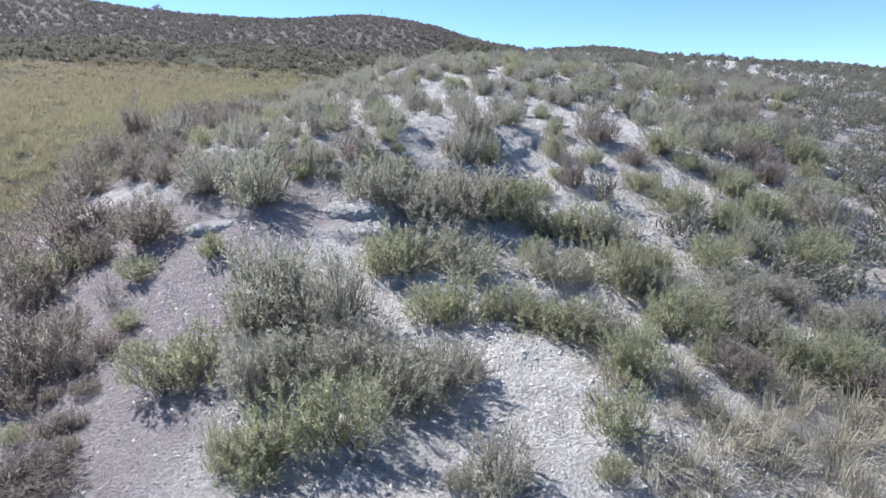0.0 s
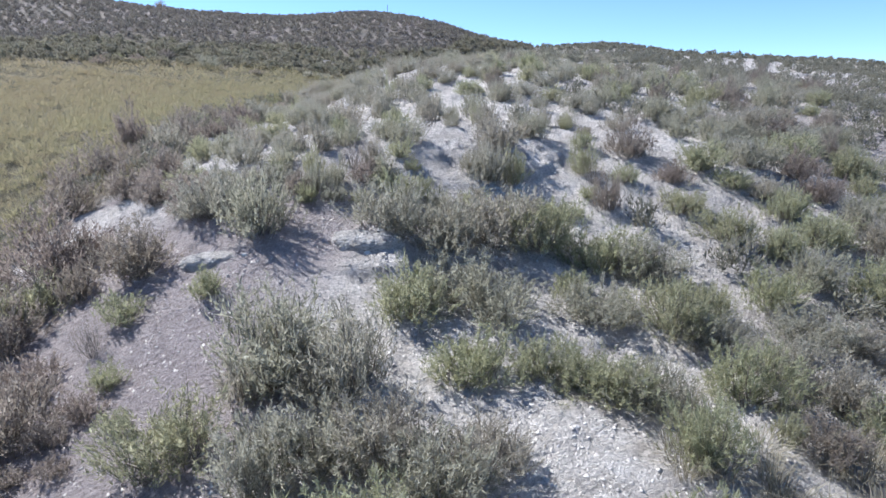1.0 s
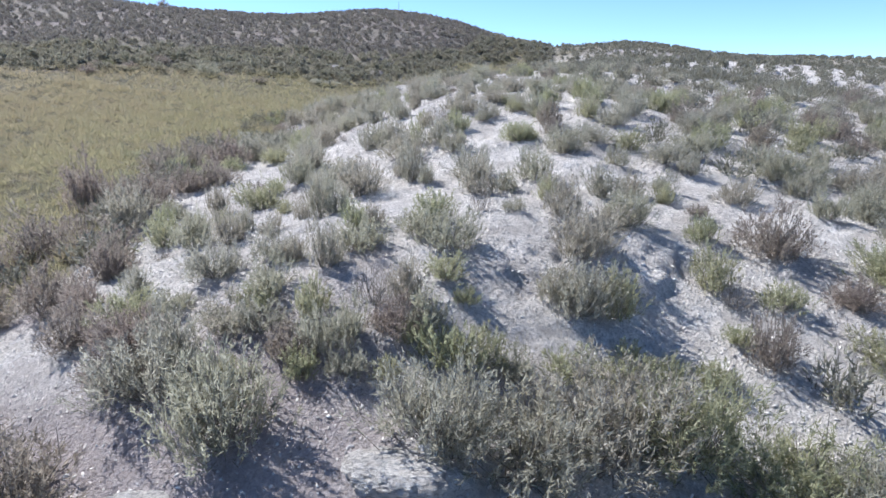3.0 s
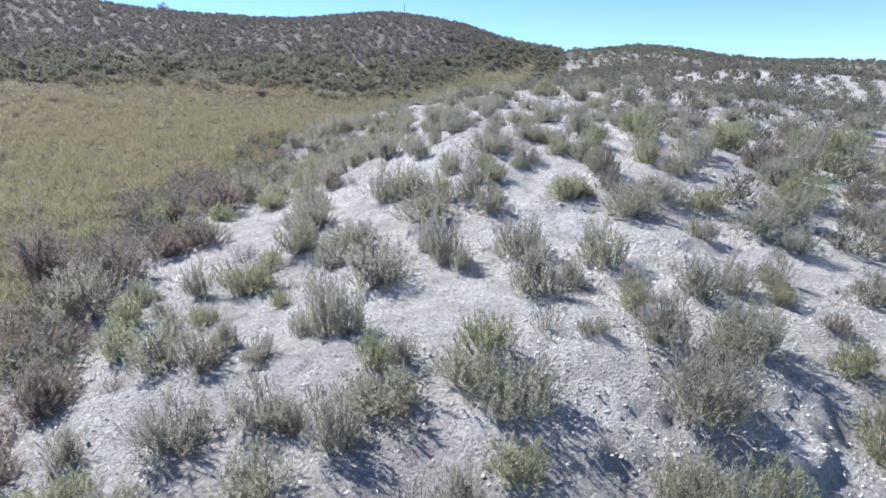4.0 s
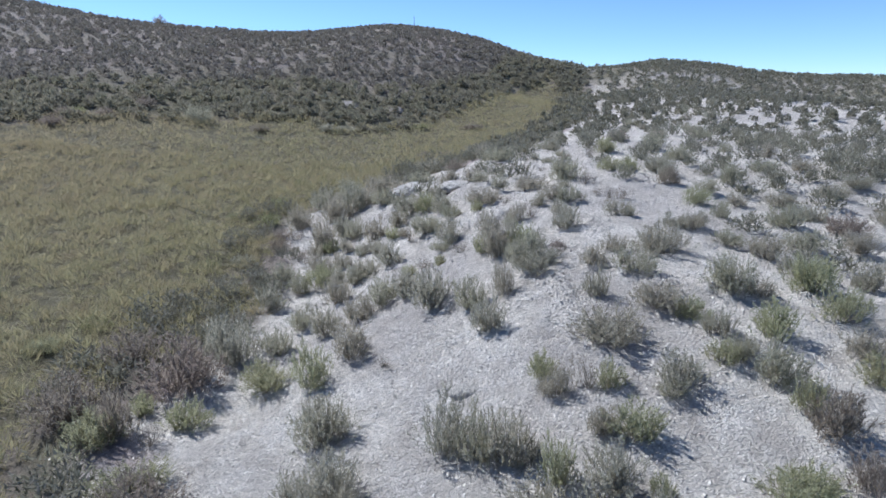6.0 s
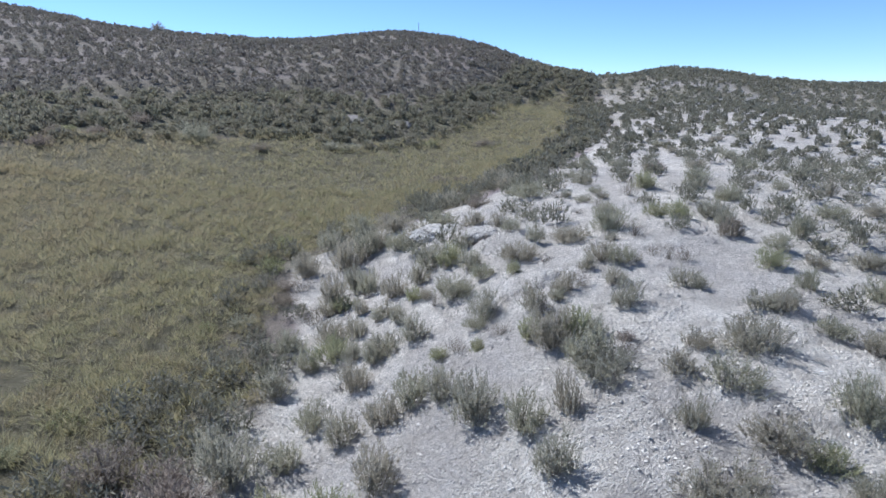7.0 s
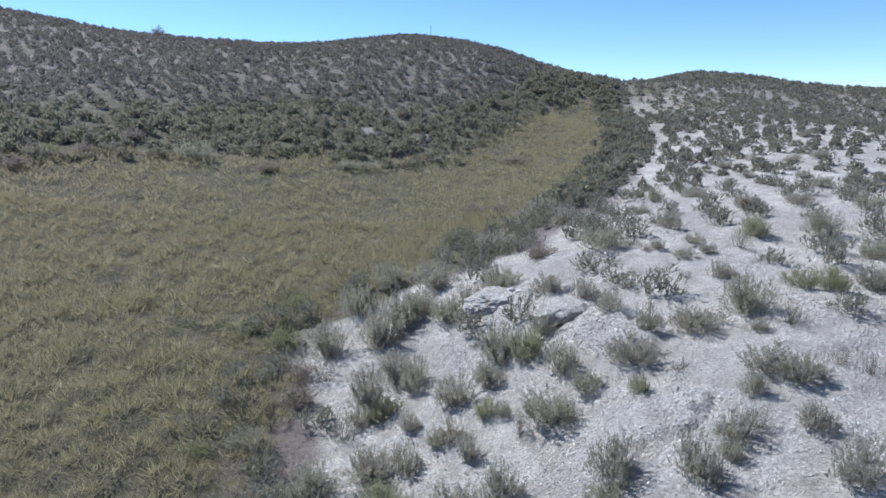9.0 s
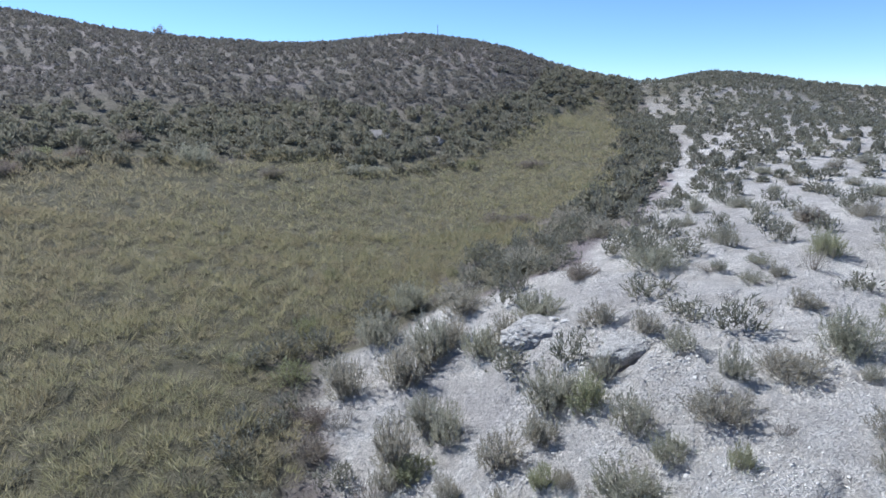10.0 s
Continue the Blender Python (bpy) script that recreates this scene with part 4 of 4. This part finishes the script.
def clod(x, y, wide):
    """A broken lump of chalk that sits in the ground."""
    wide *= 0.6
    bm = bmesh.new()
    bmesh.ops.create_icosphere(bm, subdivisions=2, radius=0.5)
    push = [Vector((PICK.gauss(0, 1), PICK.gauss(0, 1), PICK.gauss(0, 1))).normalized() for k in range(11)]
    cut = [PICK.uniform(0.2, 0.42) for k in push]
    for v in bm.verts:
        for way, at in zip(push, cut):
            over = v.co.dot(way) - at
            if over > 0:
                v.co -= way * over * 0.9
        v.co += Vector((PICK.gauss(0, 0.03), PICK.gauss(0, 0.03), PICK.gauss(0, 0.03)))
    me = bpy.data.meshes.new("chalk_clod")
    bm.to_mesh(me)
    bm.free()
    me.materials.append(STONE)
    ob = new("chalk_clod", me)
    z = float(height(np.array([x]), np.array([y]))[0])
    ob.matrix_world = pose(x, y, z - 0.13 * wide, PICK.uniform(-15, 15), PICK.uniform(-15, 15), PICK.uniform(0, 360)) @ Matrix.Diagonal((wide * 1.1, wide * PICK.uniform(0.7, 1.0), wide * PICK.uniform(0.6, 0.8), 1))
    return tagged(ob, "pale broken lump of chalk half sunk in the ground", "rock", "chalk lumps on the spur")


def outcrop(x, y, wide, tall):
    """A bare grey rock face that shows through the scrub of the far hill."""
    bm = bmesh.new()
    bmesh.ops.create_icosphere(bm, subdivisions=4, radius=0.5)
    for v in bm.verts:
        v.co += v.co.normalized() * noise.fractal(v.co * 4 + Vector((x, y, 0)), 1.0, 2.0, 4) * 0.12
        v.co.z = min(v.co.z, 0.36)
    me = bpy.data.meshes.new("rock_outcrop")
    bm.to_mesh(me)
    bm.free()
    me.materials.append(GREY_ROCK)
    ob = new("rock_outcrop", me)
    z = float(height(np.array([x]), np.array([y]))[0])
    ob.matrix_world = pose(x, y, z - 0.16 * tall, 18, 0, PICK.uniform(-20, 20)) @ Matrix.Diagonal((wide, wide, tall * 0.8, 1))
    return tagged(ob, "bare grey rock showing through scrub on the hill", "rock")


def chalk_ledge(x, y, long, deep, tall, turn):
    """A low bank of broken chalk, cracked into lumps, that rises out of the slope."""
    bm = bmesh.new()
    bmesh.ops.create_icosphere(bm, subdivisions=5, radius=0.5)
    for v in bm.verts:
        p = Vector((v.co.x * long, v.co.y * deep, v.co.z * tall)) + Vector((x, y, 0))
        crack = noise.voronoi(p * 7.0)[0]
        fine = noise.voronoi(p * 16.0)[0]
        push = min(crack[1] - crack[0], 0.35) * 0.14 + min(fine[1] - fine[0], 0.3) * 0.1 + noise.fractal(p * 3.0, 1.0, 2.0, 4) * 0.14 + noise.noise(p * 1.7) * 0.2
        v.co = v.co * (0.88 + push)
        v.co.z = min(v.co.z, 0.36 + 0.5 * push)
    me = bpy.data.meshes.new("chalk_ledge")
    bm.to_mesh(me)
    bm.free()
    me.materials.append(LEDGE)
    ob = new("chalk_ledge", me)
    z = float(height(np.array([x]), np.array([y]))[0])
    ob.matrix_world = pose(x, y, z - 0.2 * tall, 9, 0, turn) @ Matrix.Diagonal((long, deep, tall, 1))
    return tagged(ob, "low crumbling bank of cracked white chalk", "rock")


def mast(x, y, tall):
    """A thin pole on the hill's top, with a short foot."""
    bm = bmesh.new()
    bmesh.ops.create_cone(bm, cap_ends=True, segments=10, radius1=0.045, radius2=0.03, depth=tall, matrix=Matrix.Translation((0, 0, tall / 2)))
    bmesh.ops.create_cone(bm, cap_ends=True, segments=10, radius1=0.16, radius2=0.1, depth=0.24, matrix=Matrix.Translation((0, 0, 0.05)))
    me = bpy.data.meshes.new("hilltop_pole")
    bm.to_mesh(me)
    bm.free()
    me.materials.append(BARK)
    ob = new("hilltop_pole", me)
    ob.location = (x, y, float(height(np.array([x]), np.array([y]))[0]))
    return tagged(ob, "thin weathered wooden pole standing on the hilltop", "pole")


clod(-1.47, 9.73, 0.26)
clod(-1.21, 9.82, 0.30)
clod(-0.91, 9.78, 0.27)
clod(-1.25, 9.54, 0.23)
clod(-1.03, 9.54, 0.26)
clod(-3.40, 9.36, 0.25)
clod(-3.67, 9.55, 0.23)
clod(-3.09, 9.38, 0.19)
clod(-1.67, 9.76, 0.17)
clod(-0.71, 9.65, 0.20)
clod(-3.35, 7.68, 0.08)
clod(-3.42, 7.60, 0.07)
clod(-5.74, 11.16, 0.16)
clod(-4.62, 31.38, 0.30)
clod(-3.75, 31.87, 0.37)
clod(-3.37, 31.16, 0.39)
clod(-3.79, 30.91, 0.29)
clod(-3.25, 30.38, 0.32)
clod(-3.88, 32.48, 0.28)
clod(-4.74, 30.31, 0.18)
clod(-4.62, 30.08, 0.16)
clod(-2.86, 29.55, 0.17)
clod(-2.36, 29.15, 0.20)
clod(-3.11, 29.53, 0.12)
clod(-4.92, 31.38, 0.20)
clod(-5.93, 31.02, 0.10)
clod(-2.20, 28.94, 0.14)
clod(-3.86, 32.14, 0.45)
clod(-4.29, 31.67, 0.44)
clod(-3.58, 30.75, 0.41)
clod(-3.32, 30.31, 0.29)
clod(-2.84, 26.64, 0.16)
clod(-6.57, 29.42, 0.18)
clod(-2.97, 27.57, 0.20)
clod(-4.56, 31.15, 0.26)
clod(-4.11, 30.01, 0.21)
clod(1.37, 12.67, 0.13)
clod(1.11, 12.86, 0.11)
clod(0.78, 12.55, 0.10)
clod(1.78, 12.68, 0.12)
clod(0.79, 13.13, 0.10)
clod(-2.03, 12.07, 0.07)
clod(-1.05, 14.65, 0.07)
clod(-4.00, 21.67, 0.16)
clod(-5.26, 17.68, 0.09)
clod(-5.42, 25.36, 0.16)
clod(-2.40, 21.95, 0.10)
clod(-1.65, 9.54, 0.20)
clod(-1.23, 9.83, 0.28)
clod(-0.86, 9.77, 0.24)
clod(-1.36, 9.35, 0.21)
clod(-1.89, 9.89, 0.18)
clod(0.56, 6.65, 0.17)
clod(0.37, 6.77, 0.13)
clod(0.90, 6.20, 0.14)
clod(-4.43, 9.93, 0.15)
chalk_ledge(-1.35, 9.62, 1.2, 0.6, 0.42, -8)
chalk_ledge(-3.55, 9.42, 0.9, 0.5, 0.34, 12)
chalk_ledge(-4.1, 32.0, 2.0, 1.1, 0.5, 24)
chalk_ledge(-3.0, 30.5, 1.3, 0.8, 0.36, 35)
chalk_ledge(-2.72, 20.4, 0.5, 0.3, 0.2, 10)
outcrop(-11.1, 57.9, 1.62, 0.78)
outcrop(-7.8, 58.4, 1.28, 0.93)
mast(-9.7, 103.0, 1.6)


def hill_up(x, y):
    """How far up the far hill a place lies, and whether it is left of the spur's foot."""
    return y - np.interp(x, HILL_X, HILL_Y), x < np.interp(y, FOOT_Y, FOOT_X) - 0.5


def hill_gap(x, y):
    """How far apart the shrubs stand on the far hill: close at its foot, looser towards the top."""
    up, left = hill_up(x, y)
    n = rough_noise(x * 0.12, y * 0.12)
    m = rough_noise(x * 0.45 + 20, y * 0.45)
    return np.where(((up > -0.6) | ((field_here(x, y) < 0.4) & (y > 40))) & left & (y < 118), np.clip(0.62 + 0.14 * step(3, 26, up) + 0.35 * n + 0.5 * m + 0.15 * (up < -0.6), 0.42, 1.0), 0)


def spur_gap(x, y):
    """How far apart they stand on the spur beyond the named shrubs, on its flank and along its foot."""
    right = x - np.interp(y, FOOT_Y, FOOT_X)
    n = rough_noise(x * 0.2, y * 0.2)
    ridge = np.where((right > 1.2) & (y > 27), np.clip(0.8 + 0.6 * n + 0.1 * step(60, 80, y), 0.6, 1.3), 0)
    edge = (x - 0.12 * (y - 16) + 2.0 * n + 2.0 * step(17, 24, y) > 2.7) & (y > 8)
    flank = np.where(edge & (y < 48), np.clip(0.56 + 0.5 * n + 0.3 * step(24, 34, y), 0.48, 1.2), 0)
    belt = np.where((np.abs(right + 0.4 + 0.7 * step(32, 36, y)) < 1.0 + 0.6 * step(32, 37, y)) & (y > 12), 0.5, 0)
    gap = np.where(flank > 0, flank, ridge)
    return np.where(belt > 0, np.where(gap > 0, np.minimum(gap, belt), belt), gap)


# the nearer flank, shrub by shrub
x, y, rng = spread(2.0, 14.0, 8.0, 26.0, lambda x, y: np.where(x < 5.8 + 0.45 * (y - 8), spur_gap(x, y) * 1.15, 0), 71, SHRUB_SPOTS)
for px, py in zip(x, y):
    wide = rng.uniform(0.62, 1.05)
    shrub(float(px), float(py), wide, wide * rng.uniform(0.72, 0.95), rng.choice(["bush", "bush", "bush", "green", "dry"]))

FAR_SHAPES = [far_shape(300 + k) for k in range(12)]
x, y, rng = spread(-85, 15, 36, 118, lambda x, y: np.where(hill_up(x, y)[0] > 11 + 2 * rough_noise(x * 0.3, y * 0.3), hill_gap(x, y), 0), 21)
many("hillside_scrub", x, y, rng, FAR_SHAPES, (0.5, 1.25), (0.4, 0.85), LEAF_FAR, "low grey-green scrub dotted over the hillside", "scrub")
x, y, rng = spread(2, 75, 64, 118, spur_gap, 22)
many("ridge_scrub", x, y, rng, FAR_SHAPES, (0.5, 1.2), (0.45, 0.8), LEAF_FLANK, "small grey-green shrubs dotted over the pale far ridge", "scrub")

DOMES = [far_shape(320 + k, 180, 0.68) for k in range(12)]
MIDDLE = [shrub_shape(360 + k, 4, 46, 5, 0.19, 0.2, 0.115)[1] for k in range(8)]
x, y, rng = spread(-70, 12, 33, 100, lambda x, y: np.where(hill_up(x, y)[0] <= 11 + 2 * rough_noise(x * 0.3, y * 0.3), hill_gap(x, y), 0), 29, SHRUB_SPOTS)
many("hill_foot_scrub", x, y, rng, DOMES, (0.6, 1.5), (0.5, 1.05), LEAF_FOOT, "thick grey-green scrub along the hill's foot", "scrub")
x, y, rng = spread(-6, 50, 41, 64, lambda x, y: spur_gap(x, y), 27, SHRUB_SPOTS)
many("slope_scrub", x, y, rng, DOMES, (0.45, 0.95), (0.42, 0.8), LEAF_FLANK, "low grey-green scrub scattered over pale slopes", "scrub")

SCRUB = [scrub_shape(330 + k) for k in range(8)]
x, y, rng = spread(-12, 32, 8, 41, spur_gap, 26, SHRUB_SPOTS)
many("flank_scrub", x, y, rng, SCRUB, (0.55, 1.0), (0.45, 0.8), LEAF_FLANK, "dense grey-green scrub on the spur's flank", "scrub")

TUFTS = [tuft_shape(400 + k, 210, 0.0085) for k in range(12)]
x, y, rng = spread(-24, -3, 10, 42, lambda x, y: np.where(field_here(x, y) > 0.5, 0.43 + 0.16 * rough_noise(x * 0.7, y * 0.7), 0), 22, (), 14)
many("field_grass", x, y, rng, TUFTS, (0.5, 0.8), (0.32, 0.72), GRASS, "yellowish green tufted grass filling the hollow", "grass")

FAR_TUFTS = [tuft_shape(420 + k, 90, 0.013) for k in range(12)]
x, y, rng = spread(-62, 8, 10, 82, lambda x, y: np.where((field_here(x, y) > 0.5) & ((y > 41.5) | (x < -23.5)), 0.58 + 0.2 * rough_noise(x * 0.5, y * 0.5), 0), 28, (), 9)
many("distant_field_grass", x, y, rng, FAR_TUFTS, (0.65, 1.05), (0.36, 0.8), GRASS, "yellowish green tufted grass further up the hollow", "grass")


def straw_shape(seed, blades):
    """A clump of long dry grass whose thin blades arch over."""
    rng = np.random.RandomState(seed)
    verts, faces = [], []
    for k in range(blades):
        a = rng.uniform(0, 2 * math.pi)
        turn, out, tall, w = a + rng.normal(0, 0.5), rng.uniform(0.15, 0.75), rng.uniform(0.35, 1.0), rng.uniform(0.003, 0.0075)
        way, side = np.array([math.cos(turn), math.sin(turn), 0]), np.array([-math.sin(turn), math.cos(turn), 0]) * w
        b = np.array([math.cos(a), math.sin(a), 0]) * math.sqrt(rng.uniform(0, 1)) * 0.22 - (0, 0, 0.04)
        m, n = b + way * out * 0.35 + (0, 0, tall * 0.75), b + way * out + (0, 0, tall * rng.uniform(0.6, 1.0))
        i = len(verts)
        verts += [b - side, b + side, m - side * 0.8, m + side * 0.8, n]
        faces += [(i, i + 1, i + 3), (i, i + 3, i + 2), (i + 2, i + 3, i + 4)]
    return np.array(verts), np.array(faces)


STRAWS = [straw_shape(440 + k, 100) for k in range(10)]
x, y, rng = scatter(420, 0.8, 9, 3.3, 8.0, lambda x, y: step(7.2, 5.8, y) * step(1.2, 2.4, x) * 0.9, 24)
many("dry_grass", x, y, rng, STRAWS, (0.35, 0.75), (0.16, 0.42), STRAW, "pale dry grass at the foot of the spur", "grass")

x, y, rng = scatter(2600, -50, 2, 12, 78, lambda x, y: field_here(x, y) * np.clip(0.22 + 0.5 * rough_noise(x * 0.2 + 9, y * 0.2), 0.05, 1), 33)
many("field_shrublets", x, y, rng, MIDDLE, (0.3, 0.6), (0.2, 0.36), LEAF_FLANK, "low dull-green shrublets scattered among the field's grass", "scrub")

def grit_shape(seed):
    """A small sharp chip, whose underside lies in the soil."""
    rng = np.random.RandomState(seed)
    a = np.sort(rng.uniform(0, 2 * math.pi, 4)) + np.array([0, 0.3, 0.6, 0.9])
    v = np.concatenate([np.stack([np.cos(a) * 0.5, np.sin(a) * 0.5, np.full(4, -0.25)], 1), [(rng.normal(0, 0.12), rng.normal(0, 0.12), 0.8)]])
    return v, np.array([(0, 1, 4), (1, 2, 4), (2, 3, 4), (3, 0, 4)])


STONES, CHIPS = [stone_shape(500 + k) for k in range(12)], [grit_shape(520 + k) for k in range(12)]
x, y, rng = scatter(260000, -9, 9, 4.0, 36, lambda x, y: np.maximum(chalk_here(x, y), 0.6 * (x > -8) * (y < 12)) * np.clip(0.15 + 0.6 * rough_noise(x * 0.9, y * 0.9), 0.04, 1), 23)
many("loose_stones", x, y, rng, CHIPS, (0.012, 0.05), (0.01, 0.035), STONE, "small broken chalk stones lying on the ground", "stones")

x, y, rng = scatter(80000, -8.5, 9, 3.5, 37, lambda x, y: chalk_here(x, y) * (0.06 + 0.6 * crusts(x, y) + 0.5 * np.minimum(broken(x, y), 1)), 31)
many("chalk_rubble", x, y, rng, STONES, (0.02, 0.085), (0.015, 0.05), STONE, "crumbling pale chalk rubble strewn over the spur", "rubble")
